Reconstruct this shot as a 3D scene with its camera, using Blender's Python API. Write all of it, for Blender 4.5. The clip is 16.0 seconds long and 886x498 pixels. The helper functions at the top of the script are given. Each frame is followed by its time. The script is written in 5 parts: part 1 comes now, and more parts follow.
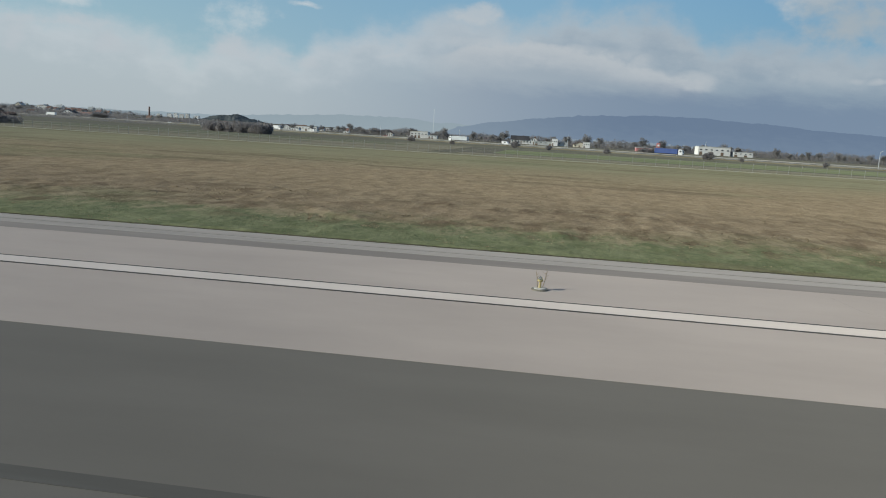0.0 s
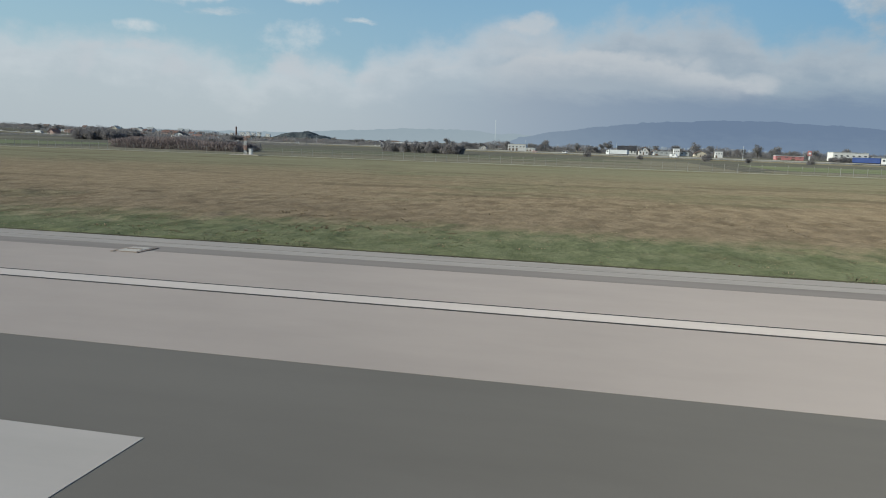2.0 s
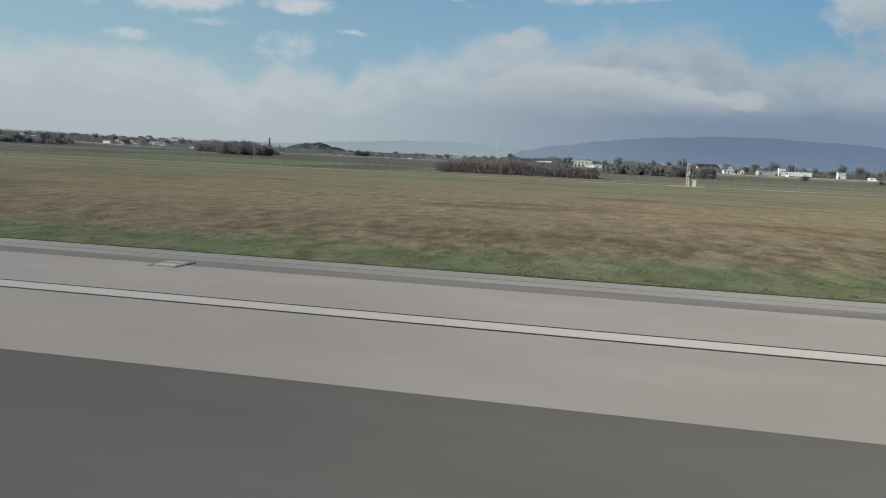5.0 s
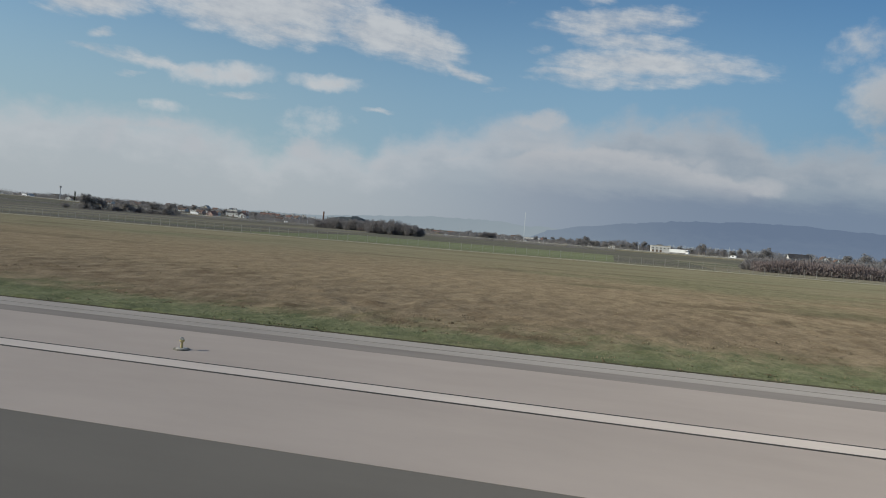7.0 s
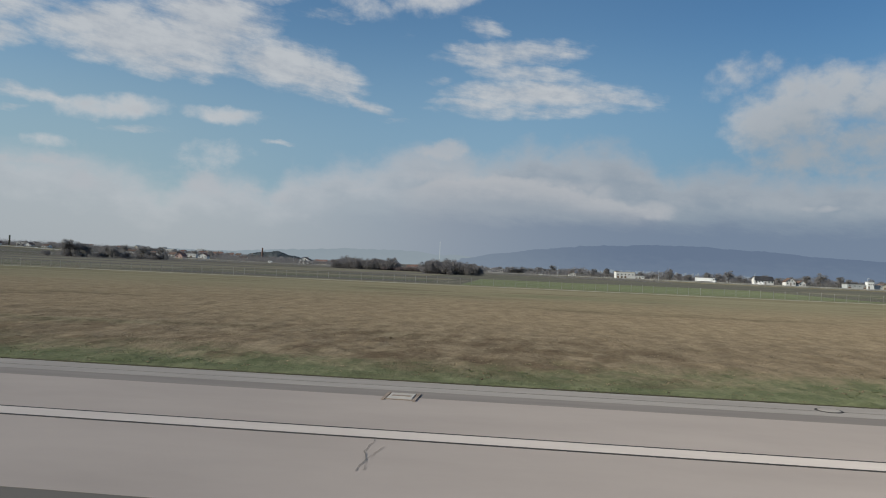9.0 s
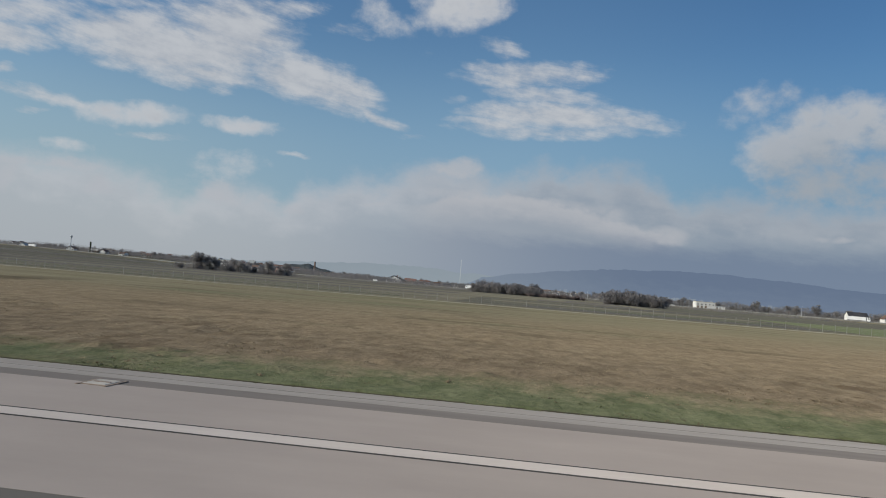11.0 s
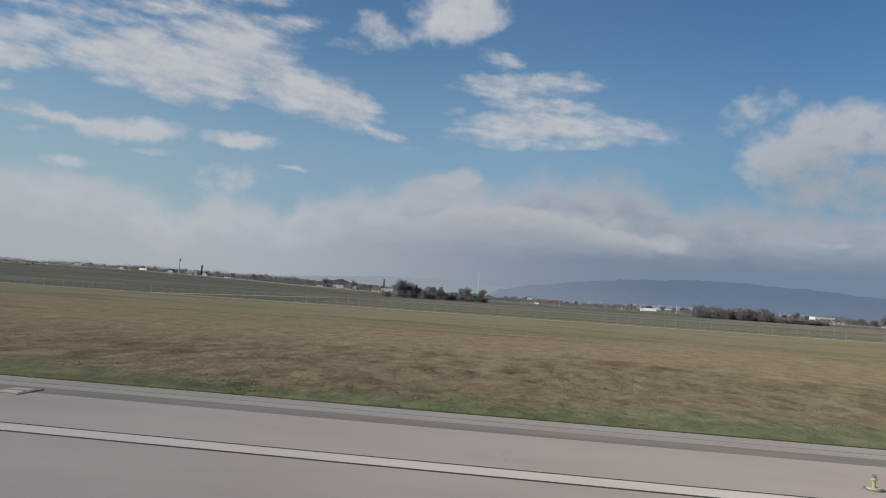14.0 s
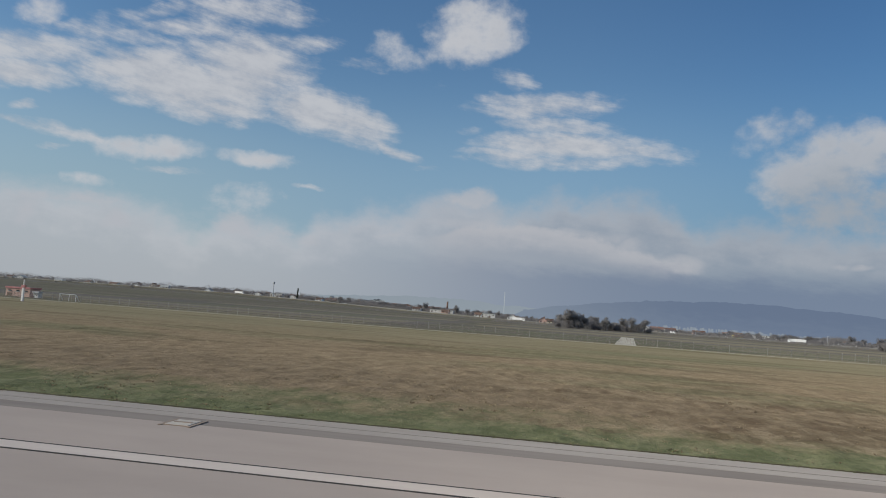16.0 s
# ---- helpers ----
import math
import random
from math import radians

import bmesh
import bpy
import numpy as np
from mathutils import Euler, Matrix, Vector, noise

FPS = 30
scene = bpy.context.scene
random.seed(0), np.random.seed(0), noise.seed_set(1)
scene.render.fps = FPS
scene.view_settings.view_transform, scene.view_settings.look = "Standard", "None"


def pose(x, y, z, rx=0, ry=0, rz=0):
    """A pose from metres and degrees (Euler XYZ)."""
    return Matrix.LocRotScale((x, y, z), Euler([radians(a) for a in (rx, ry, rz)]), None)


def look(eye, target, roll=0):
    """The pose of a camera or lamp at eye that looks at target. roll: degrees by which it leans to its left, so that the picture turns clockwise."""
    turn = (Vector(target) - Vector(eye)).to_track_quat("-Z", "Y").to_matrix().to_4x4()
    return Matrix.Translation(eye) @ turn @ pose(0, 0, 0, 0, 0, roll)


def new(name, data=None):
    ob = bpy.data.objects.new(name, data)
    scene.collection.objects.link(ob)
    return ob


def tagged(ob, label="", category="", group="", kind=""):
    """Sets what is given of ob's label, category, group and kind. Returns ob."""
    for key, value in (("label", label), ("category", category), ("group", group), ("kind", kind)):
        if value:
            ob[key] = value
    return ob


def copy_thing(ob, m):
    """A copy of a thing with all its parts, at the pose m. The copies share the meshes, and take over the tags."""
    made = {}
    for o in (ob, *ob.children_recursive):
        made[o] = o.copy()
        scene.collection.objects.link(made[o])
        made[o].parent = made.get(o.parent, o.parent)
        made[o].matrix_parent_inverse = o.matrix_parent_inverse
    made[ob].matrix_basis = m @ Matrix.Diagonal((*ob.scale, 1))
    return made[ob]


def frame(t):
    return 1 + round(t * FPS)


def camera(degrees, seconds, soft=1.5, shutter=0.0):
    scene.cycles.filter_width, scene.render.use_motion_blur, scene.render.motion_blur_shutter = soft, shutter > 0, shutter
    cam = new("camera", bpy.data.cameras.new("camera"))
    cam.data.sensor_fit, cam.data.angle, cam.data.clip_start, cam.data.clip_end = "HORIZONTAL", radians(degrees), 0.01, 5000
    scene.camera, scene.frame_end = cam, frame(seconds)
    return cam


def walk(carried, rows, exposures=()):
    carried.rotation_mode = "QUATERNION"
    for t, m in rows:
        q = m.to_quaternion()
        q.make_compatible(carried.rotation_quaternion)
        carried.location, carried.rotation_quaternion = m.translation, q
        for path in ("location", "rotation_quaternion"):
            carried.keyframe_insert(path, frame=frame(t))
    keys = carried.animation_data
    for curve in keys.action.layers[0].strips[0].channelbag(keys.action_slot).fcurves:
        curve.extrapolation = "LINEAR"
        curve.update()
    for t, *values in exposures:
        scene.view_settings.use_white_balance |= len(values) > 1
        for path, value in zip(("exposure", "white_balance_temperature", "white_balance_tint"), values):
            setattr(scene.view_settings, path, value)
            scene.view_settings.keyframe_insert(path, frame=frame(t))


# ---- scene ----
cam = camera(62.3, 16.0, 1.0)
PATH = [
    (0, (-0.076, -0.328, 2.836), (-0.3345, 1.6308, 2.5286), 3.36),
    (0.5, (-9.876, -0.282, 2.836), (-10.1421, 1.6727, 2.5098), 3.65),
    (1, (-20.012, -0.213, 2.836), (-20.2801, 1.7356, 2.4742), 3.89),
    (1.5, (-30.479, -0.130, 2.836), (-30.7598, 1.8215, 2.4995), 2.95),
    (2, (-41.275, -0.075, 2.836), (-41.6878, 1.8607, 2.5520), 1.82),
    (2.5, (-52.396, -0.040, 2.836), (-52.7263, 1.9096, 2.5398), 1.47),
    (3, (-63.838, -0.037, 2.836), (-64.1866, 1.9100, 2.5377), 2.48),
    (3.5, (-75.599, 0.073, 2.836), (-75.9494, 2.0137, 2.5043), 2.31),
    (4.25, (-93.831, 0.118, 2.836), (-94.1996, 2.0625, 2.5447), 2.42),
    (5, (-112.762, 0.164, 2.836), (-113.1487, 2.1103, 2.5852), 2.52),
    (6, (-139.073, 0.225, 2.836), (-139.4838, 2.1725, 2.6394), 2.65),
    (6.5, (-152.680, 0.176, 2.836), (-153.1255, 2.1229, 2.7287), 7.65),
    (7, (-166.585, 0.169, 2.836), (-167.0315, 2.1182, 2.7874), 4.35),
    (7.5, (-180.785, 0.212, 2.836), (-181.2574, 2.1542, 2.7812), 2.43),
    (8, (-195.276, 0.195, 2.836), (-195.6882, 2.1511, 2.8994), 4.46),
    (8.5, (-210.056, 0.165, 2.836), (-210.3793, 2.1385, 2.8351), 5.75),
    (9, (-225.123, 0.210, 2.836), (-225.3225, 2.1999, 2.8835), 2.42),
    (9.5, (-240.475, 0.250, 2.836), (-240.7637, 2.2284, 2.8948), 4.64),
    (10.3, (-265.621, 0.248, 2.836), (-265.8804, 2.2297, 2.9123), 4.62),
    (11.1, (-291.479, 0.246, 2.836), (-291.7079, 2.2305, 2.9298), 4.60),
    (12, (-321.406, 0.243, 2.836), (-321.6015, 2.2306, 2.9494), 4.57),
    (12.5, (-338.411, 0.193, 2.836), (-338.5402, 2.1834, 2.9891), 2.52),
    (13, (-355.683, 0.186, 2.836), (-355.9535, 2.1641, 2.9559), 4.41),
    (13.5, (-373.222, 0.163, 2.836), (-373.4714, 2.1437, 2.9540), 2.32),
    (14, (-391.024, 0.167, 2.836), (-391.2596, 2.1496, 2.9592), 3.77),
    (14.5, (-409.087, 0.221, 2.836), (-409.4309, 2.1889, 2.9293), 5.22),
    (15, (-427.410, 0.347, 2.836), (-427.7135, 2.3217, 2.9308), 4.34),
    (15.5, (-445.991, 0.396, 2.836), (-446.3040, 2.3654, 2.9844), 3.88),
    (16, (-464.828, 0.355, 2.836), (-465.1040, 2.3285, 3.0086), 4.22),
]
EXPOSURES = [(0.0, 0.16, 6320, 1.0), (0.8, 0.25, 6320, 1.2), (2.2, 0.23, 6320, 1.5), (3.2, 0.15, 6320, 0.8), (6.0, 0.13, 6400, 2.2), (6.8, 0.02, 6480, 4.5), (9.5, -0.03, 6460, 5.0), (12.0, -0.03, 6470, 7.0), (16.0, -0.02, 6480, 7.5)]
walk(cam, [(t, look(eye, target, roll)) for t, eye, target, roll in PATH], EXPOSURES)

# world, sun -----------------------------------------------------------------
class Nodes:
    """Short hand for node trees: numbers or sockets in, sockets out."""

    def __init__(self, tree):
        self.tree = tree

    def add(self, kind, **values):
        node = self.tree.nodes.new(kind)
        for key, value in values.items():
            self.put(node.inputs[key.replace("_", " ")], value)
        return node

    def put(self, socket, value):
        if isinstance(value, bpy.types.NodeSocket):
            self.tree.links.new(value, socket)
        else:
            socket.default_value = value

    def math(self, op, a, b=0.0, c=0.0):
        node = self.tree.nodes.new("ShaderNodeMath")
        node.operation = op
        for socket, value in zip(node.inputs, (a, b, c)):
            self.put(socket, value)
        return node.outputs[0]

    def ramp(self, value, low, high):
        """0 at low, 1 at high, smooth between."""
        node = self.tree.nodes.new("ShaderNodeMapRange")
        node.interpolation_type = "SMOOTHSTEP"
        for socket, v in zip(node.inputs, (value, low, high, 0.0, 1.0)):
            self.put(socket, v)
        return node.outputs[0]

    def noise(self, vector, scale, detail=4.0, rough=0.55):
        node = self.tree.nodes.new("ShaderNodeTexNoise")
        self.put(node.inputs["Vector"], vector)
        self.put(node.inputs["Scale"], scale)
        self.put(node.inputs["Detail"], detail)
        self.put(node.inputs["Roughness"], rough)
        return node.outputs[0]

    def mix(self, fac, a, b):
        node = self.tree.nodes.new("ShaderNodeMix")
        node.data_type = "RGBA"
        self.put(node.inputs[0], fac)
        self.put(node.inputs[6], a if isinstance(a, bpy.types.NodeSocket) else (*a, 1.0))
        self.put(node.inputs[7], b if isinstance(b, bpy.types.NodeSocket) else (*b, 1.0))
        return node.outputs[2]

    def vec(self, x, y, z=0.0):
        node = self.tree.nodes.new("ShaderNodeCombineXYZ")
        for socket, v in zip(node.inputs, (x, y, z)):
            self.put(socket, v)
        return node.outputs[0]


SUN_WAY = Vector((0.83, 0.36, -0.43)).normalized()
SUN_ELEVATION = math.asin(-SUN_WAY.z)
SUN_TURN = math.atan2(-SUN_WAY.x, -SUN_WAY.y)

# clouds: bearing and height above the horizon in degrees, half width, half height, slope, weight
WISPY = [
    (-38.5, 15.7, 5.0, 1.01, 0.18, 0.8), (-39.4, 14.0, 3.6, 1.09, 0.11, 1.0), (-31.7, 16.0, 4.9, 1.31, 0.19, 1.1), (-28.4, 15.2, 6.0, 1.91, 0.05, 1.3), (-24.1, 16.7, 4.6, 3.02, 0.05, 1.3),
    (-25.9, 13.9, 4.5, 1.14, 0.05, 1.0), (-18.7, 14.5, 5.3, 1.76, -0.17, 1.2), (-15.6, 14.0, 3.2, 1.7, -0.23, 1.0), (-12.5, 12.2, 2.1, 0.52, -0.38, 0.8), (-28.9, 19.1, 6.3, 0.62, 0.19, 0.55),
    (-24.5, 20.9, 5.4, 1.01, 0.12, 0.75), (-30.2, 20.0, 4.2, 0.45, 0.3, 0.4), (-23.0, 19.1, 5.1, 0.63, 0.1, 0.6), (-33.8, 17.7, 4.5, 0.52, 0.06, 0.5), (-15.5, 18.4, 2.0, 0.41, 0.01, 0.35),
    (-0.9, 16.4, 5.2, 1.01, 0.07, 0.95), (2.8, 16.4, 1.2, 0.67, 0.21, 0.6), (-4.1, 16.7, 2.0, 0.5, -0.09, 0.7), (0.3, 14.9, 4.4, 0.77, -0.06, 0.75), (1.0, 13.5, 6.5, 1.02, 0.02, 1.1),
    (-2.5, 12.7, 3.8, 0.52, 0.13, 0.7), (5.8, 13.2, 4.0, 0.67, -0.04, 0.7), (1.1, 12.3, 6.5, 0.6, 0.02, 0.5), (-4.2, 12.7, 2.2, 0.43, 0.06, 0.6), (-38.7, 10.7, 2.0, 0.3, -0.03, 0.6),
    (-35.9, 10.6, 2.0, 0.38, -0.09, 0.5), (-39.0, 11.8, 0.7, 0.29, 0.21, 0.5), (-6.6, 14.1, 0.9, 0.26, 0.07, 0.3), (-29.0, 8.9, 1.6, 0.2, 0.03, 0.4), (-18.8, 8.9, 1.2, 0.17, 0.0, 0.35),
    (-9.9, 11.0, 1.3, 0.17, 0.03, 0.35), (-36.8, 9.5, 0.7, 0.15, 0.17, 0.3), (-3.1, 18.2, 1.6, 0.59, -0.23, 0.45),
]
PUFFY = [
    (-38.5, 18.4, 1.7, 0.92, 0.26, 0.95), (-30.3, 10.3, 3.6, 0.81, 0.1, 1.0), (-32.9, 10.2, 1.5, 0.39, 0.05, 0.6), (-22.8, 10.5, 2.6, 0.68, 0.0, 0.95), (-34.5, 7.5, 1.2, 0.55, 0.03, 0.65),
    (-23.6, 7.4, 2.1, 0.92, 0.11, 0.5), (-13.3, 20.2, 1.4, 1.0, 0.01, 0.65), (-12.7, 19.3, 2.1, 0.66, -0.18, 0.35), (-6.9, 21.5, 3.6, 2.51, 0.06, 1.4), (-8.4, 20.3, 2.3, 1.07, 0.07, 0.7),
    (-4.5, 22.2, 1.6, 1.61, 0.04, 0.4), (16.2, 14.8, 1.8, 0.94, 0.29, 0.38), (15.4, 13.9, 1.1, 0.56, 0.29, 0.2), (19.9, 11.8, 3.8, 2.9, 0.2, 1.3), (18.1, 11.1, 2.7, 2.16, -0.01, 1.1),
    (22.9, 12.9, 3.0, 2.25, -0.05, 1.2), (20.3, 9.1, 3.5, 1.74, 0.0, 1.0), (26.0, 12.4, 4.2, 2.7, -0.05, 1.2), (30.0, 11.8, 4.5, 2.8, 0.0, 1.2), (25.0, 9.4, 4.0, 2.0, 0.0, 1.0),
]
CRESTS = [
    (-6.0, 9.1, 1.9, 0.79, 0.07, 0.9), (-37.7, 4.6, 0.7, 0.99, 0.13, 0.6), (-32.2, 4.9, 1.0, 0.64, 0.12, 0.6), (-35.7, 6.0, 3.5, 0.38, 0.02, 0.5), (-23.8, 5.5, 1.9, 0.93, -0.0, 0.8),
    (-19.5, 4.9, 1.7, 0.6, -0.11, 0.4), (6.9, 5.9, 0.7, 0.6, 0.05, 0.5), (10.1, 4.8, 1.6, 0.67, -0.06, 0.8), (20.4, 5.2, 0.8, 0.23, 0.04, 0.4), (21.9, 5.1, 1.0, 0.23, 0.04, 0.5),
    (-5.2, 7.0, 4.0, 0.4, 0.02, 0.5), (1.4, 6.8, 5.2, 0.43, -0.09, 0.5), (-12.4, 5.8, 1.1, 0.17, 0.08, 0.5),
]

# tops of the two cloud banks over the horizon: bearing, height
BANK_TOP = [(-60, 6.6), (-39.5, 6.4), (-33, 6.7), (-29, 5.9), (-27, 5.0), (-24.5, 6.2), (-22, 6.2), (-19.5, 5.3), (-17.5, 7.0), (-12, 7.8), (-9, 9.0), (-7.6, 9.7), (-4.8, 9.3), (-3, 8.3), (-1.2, 8.5), (1, 9.3), (4, 9.6), (7.5, 9.4), (9.6, 8.5), (11, 7.6), (13, 7.9), (17, 7.8), (21, 7.5), (60, 7.0)]
FRONT_TOP = [(-12, 5.2), (-9, 6.0), (-5.6, 6.95), (-3, 7.2), (-0.3, 7.05), (3, 6.6), (6.6, 5.9), (9, 5.4), (12, 4.9)]


def build_world():
    world = bpy.data.worlds.new("sky")
    scene.world = world
    world.use_nodes = True
    tree = world.node_tree
    tree.nodes.clear()
    n = Nodes(tree)
    way = tree.nodes.new("ShaderNodeTexCoord").outputs["Generated"]
    split = n.add("ShaderNodeSeparateXYZ", Vector=way)
    deg = 57.29578
    bearing = n.math("MULTIPLY", n.math("ARCTAN2", split.outputs[0], split.outputs[1]), deg)
    height = n.math("MULTIPLY", n.math("ARCSINE", split.outputs[2]), deg)

    def spread(noise_value, gain):
        return n.math("MULTIPLY", n.math("SUBTRACT", noise_value, 0.5), gain)

    def tilted(across, along, seed):
        """Sky places for noise: narrowed across, sheared downwards to the east."""
        return n.vec(n.math("MULTIPLY", bearing, across), n.math("MULTIPLY_ADD", bearing, along, height), seed)

    def profile(points):
        total = points[0][1]
        for (b0, h0), (b1, h1) in zip(points, points[1:]):
            total = n.math("ADD", total, n.math("MULTIPLY", n.ramp(bearing, b0, b1), h1 - h0))
        return total

    fine = n.noise(tilted(0.8, 0.0, 0.0), 0.75, 8.0, 0.6)
    lumps = n.noise(tilted(0.75, 0.0, 5.0), 0.32, 5.0, 0.55)
    wisp = n.noise(tilted(0.3, 0.1, 3.0), 0.95, 8.0, 0.62)
    streak = n.noise(tilted(0.13, 0.16, 13.0), 1.5, 6.0, 0.6)
    b2 = n.math("ADD", bearing, spread(n.noise(tilted(0.6, 0.0, 7.0), 0.4, 4.0, 0.5), 3.0))
    h2 = n.math("ADD", height, spread(n.noise(tilted(0.6, 0.0, 11.0), 0.5, 4.0), 1.3))

    def blobs(rows):
        field = -1.0
        for a, e, wide, tall, slope, weight in rows:
            da = n.math("SUBTRACT", b2, a)
            de = n.math("SUBTRACT", n.math("SUBTRACT", h2, e), n.math("MULTIPLY", da, slope))
            r = n.math("ADD", n.math("POWER", n.math("DIVIDE", da, wide), 2.0), n.math("POWER", n.math("DIVIDE", de, tall), 2.0))
            field = n.math("MAXIMUM", field, n.math("MULTIPLY", n.math("SUBTRACT", 1.15, r), weight))
        return field

    # high torn cloud, and broken cloud that goes on all round and overhead
    torn = blobs(WISPY)
    away = n.math("MAXIMUM", n.ramp(n.math("ABSOLUTE", n.math("ADD", bearing, 8.0)), 36.0, 48.0), n.ramp(height, 23.5, 29.0))
    rest = spread(n.noise(tilted(0.5, 0.0, 21.0), 0.09, 6.0), 6.0)
    torn = n.math("MAXIMUM", torn, n.math("SUBTRACT", rest, n.math("MULTIPLY_ADD", n.math("SUBTRACT", 1.0, away), 4.0, 0.12)))
    torn = n.math("ADD", torn, n.math("ADD", spread(wisp, 2.6), n.math("ADD", spread(fine, 1.3), spread(streak, 1.1))))
    torn_cover = n.ramp(torn, -0.45, 1.35)
    # heaped cloud
    heap = n.math("ADD", blobs(PUFFY), n.math("ADD", spread(fine, 2.5), spread(lumps, 1.4)))
    heap_cover = n.ramp(heap, -0.4, 1.5)

    sky = tree.nodes.new("ShaderNodeTexSky")
    sky.sky_type = "NISHITA"
    sky.sun_disc = False
    sky.sun_elevation = SUN_ELEVATION
    sky.sun_rotation = SUN_TURN
    sky.air_density, sky.dust_density, sky.ozone_density = SKY_AIR, SKY_DUST, 1.5
    blue = n.add("ShaderNodeHueSaturation", Hue=0.507, Saturation=1.26, Value=1.0, Color=sky.outputs[0])
    pale = n.mix(n.math("MULTIPLY", n.ramp(height, 19.0, 5.0), 0.75), blue.outputs[0], n.mix(n.ramp(bearing, -8.0, -34.0), LOW_BLUE, LOW_PALE))
    deep = tree.nodes.new("ShaderNodeMix")
    deep.data_type, deep.blend_type = "RGBA", "MULTIPLY"
    n.put(deep.inputs[0], n.ramp(bearing, -4.0, 24.0))
    n.put(deep.inputs[6], pale)
    n.put(deep.inputs[7], (0.68, 0.78, 0.86, 1.0))
    colour = deep.outputs[2]

    # the long bank over the horizon: heaped tops, grey below, slate under the mountains
    right = n.ramp(bearing, -28.0, 14.0)
    relief = n.math("ADD", spread(lumps, 3.0), spread(fine, 2.2))
    below = n.math("ADD", n.math("SUBTRACT", profile(BANK_TOP), height), relief)
    low = n.mix(right, BANK_LEFT, BANK_RIGHT)
    top = n.mix(right, CREST_LEFT, CREST_RIGHT)
    shade = n.ramp(n.math("ADD", below, n.math("ADD", spread(lumps, 5.0), spread(wisp, 3.0))), 0.2, 4.2)
    colour = n.mix(n.math("MULTIPLY", n.ramp(below, -1.1, 1.7), n.math("MULTIPLY_ADD", right, 0.1, 0.8)), colour, n.mix(shade, top, low))
    front = n.math("ADD", n.math("SUBTRACT", profile(FRONT_TOP), height), n.math("ADD", spread(lumps, 1.2), spread(fine, 1.0)))
    place = n.math("MULTIPLY", n.ramp(bearing, -11.0, -6.0), n.ramp(bearing, 12.0, 8.5))
    rim = n.mix(n.ramp(n.math("ADD", front, spread(wisp, 1.6)), 0.1, 2.4), CREST_FRONT, low)
    colour = n.mix(n.math("MULTIPLY", n.math("MULTIPLY", n.ramp(front, -0.15, 0.35), place), 0.85), colour, rim)
    base = n.ramp(n.math("ADD", height, n.math("ADD", spread(wisp, 2.4), spread(lumps, 1.2))), 4.9, 3.0)
    colour = n.mix(n.math("MULTIPLY", n.math("MULTIPLY", base, n.ramp(bearing, -24.0, 16.0)), 0.8), colour, SLATE)
    glint = n.math("ADD", blobs(CRESTS), n.math("ADD", spread(fine, 1.6), spread(wisp, 0.8)))
    colour = n.mix(n.math("MULTIPLY", n.ramp(glint, -0.2, 1.0), 0.75), colour, n.mix(right, CLOUD_GREY, CREST_FRONT))
    haze = n.ramp(height, 4.0, 0.0)
    colour = n.mix(n.math("MULTIPLY", haze, 0.5), colour, n.mix(right, HAZE_LEFT, HAZE_RIGHT))

    heap_tone = n.mix(n.ramp(n.math("ADD", heap, spread(lumps, 2.5)), 0.9, 2.4), CLOUD_WHITE, CLOUD_GREY)
    heap_tone = n.mix(n.math("MULTIPLY", n.ramp(bearing, 12.0, 18.0), n.math("MULTIPLY_ADD", n.ramp(n.math("ADD", height, n.math("ADD", spread(lumps, 8.0), spread(fine, 5.0))), 14.5, 9.0), 0.65, 0.38)), heap_tone, CLOUD_DULL)
    colour = n.mix(n.math("MULTIPLY", heap_cover, 0.92), colour, heap_tone)
    torn_tone = n.mix(n.ramp(n.math("ADD", wisp, n.math("MULTIPLY", fine, 0.6)), 0.6, 1.0), CLOUD_GREY, CLOUD_WHITE)
    colour = n.mix(n.math("MULTIPLY", torn_cover, 0.88), colour, torn_tone)
    back = n.add("ShaderNodeBackground", Color=colour, Strength=SKY_STRENGTH)
    out = tree.nodes.new("ShaderNodeOutputWorld")
    tree.links.new(back.outputs[0], out.inputs[0])


SKY_STRENGTH = 0.1
SKY_AIR, SKY_DUST = 1.15, 0.15
CLOUD_WHITE, CLOUD_GREY = (5.6, 5.6, 5.9), (4.6, 4.7, 5.15)
CLOUD_DULL, LOW_BLUE, LOW_PALE = (3.5, 3.75, 4.2), (2.1, 3.3, 4.8), (2.75, 3.8, 4.8)
BANK_LEFT, BANK_RIGHT = (4.25, 4.4, 4.85), (2.75, 3.15, 3.85)
CREST_LEFT, CREST_RIGHT = (5.1, 5.1, 5.5), (3.8, 4.0, 4.5)
CREST_FRONT, SLATE = (4.5, 4.55, 4.95), (1.6, 2.1, 3.1)
HAZE_LEFT, HAZE_RIGHT = (3.75, 4.05, 4.5), (2.0, 2.5, 3.45)
build_world()

sun = new("sun", bpy.data.lights.new("sun", "SUN"))
sun.data.energy, sun.data.angle, sun.data.color = 4.2, radians(0.6), (1.0, 0.93, 0.82)
sun.rotation_euler = SUN_WAY.to_track_quat("-Z", "Y").to_euler()


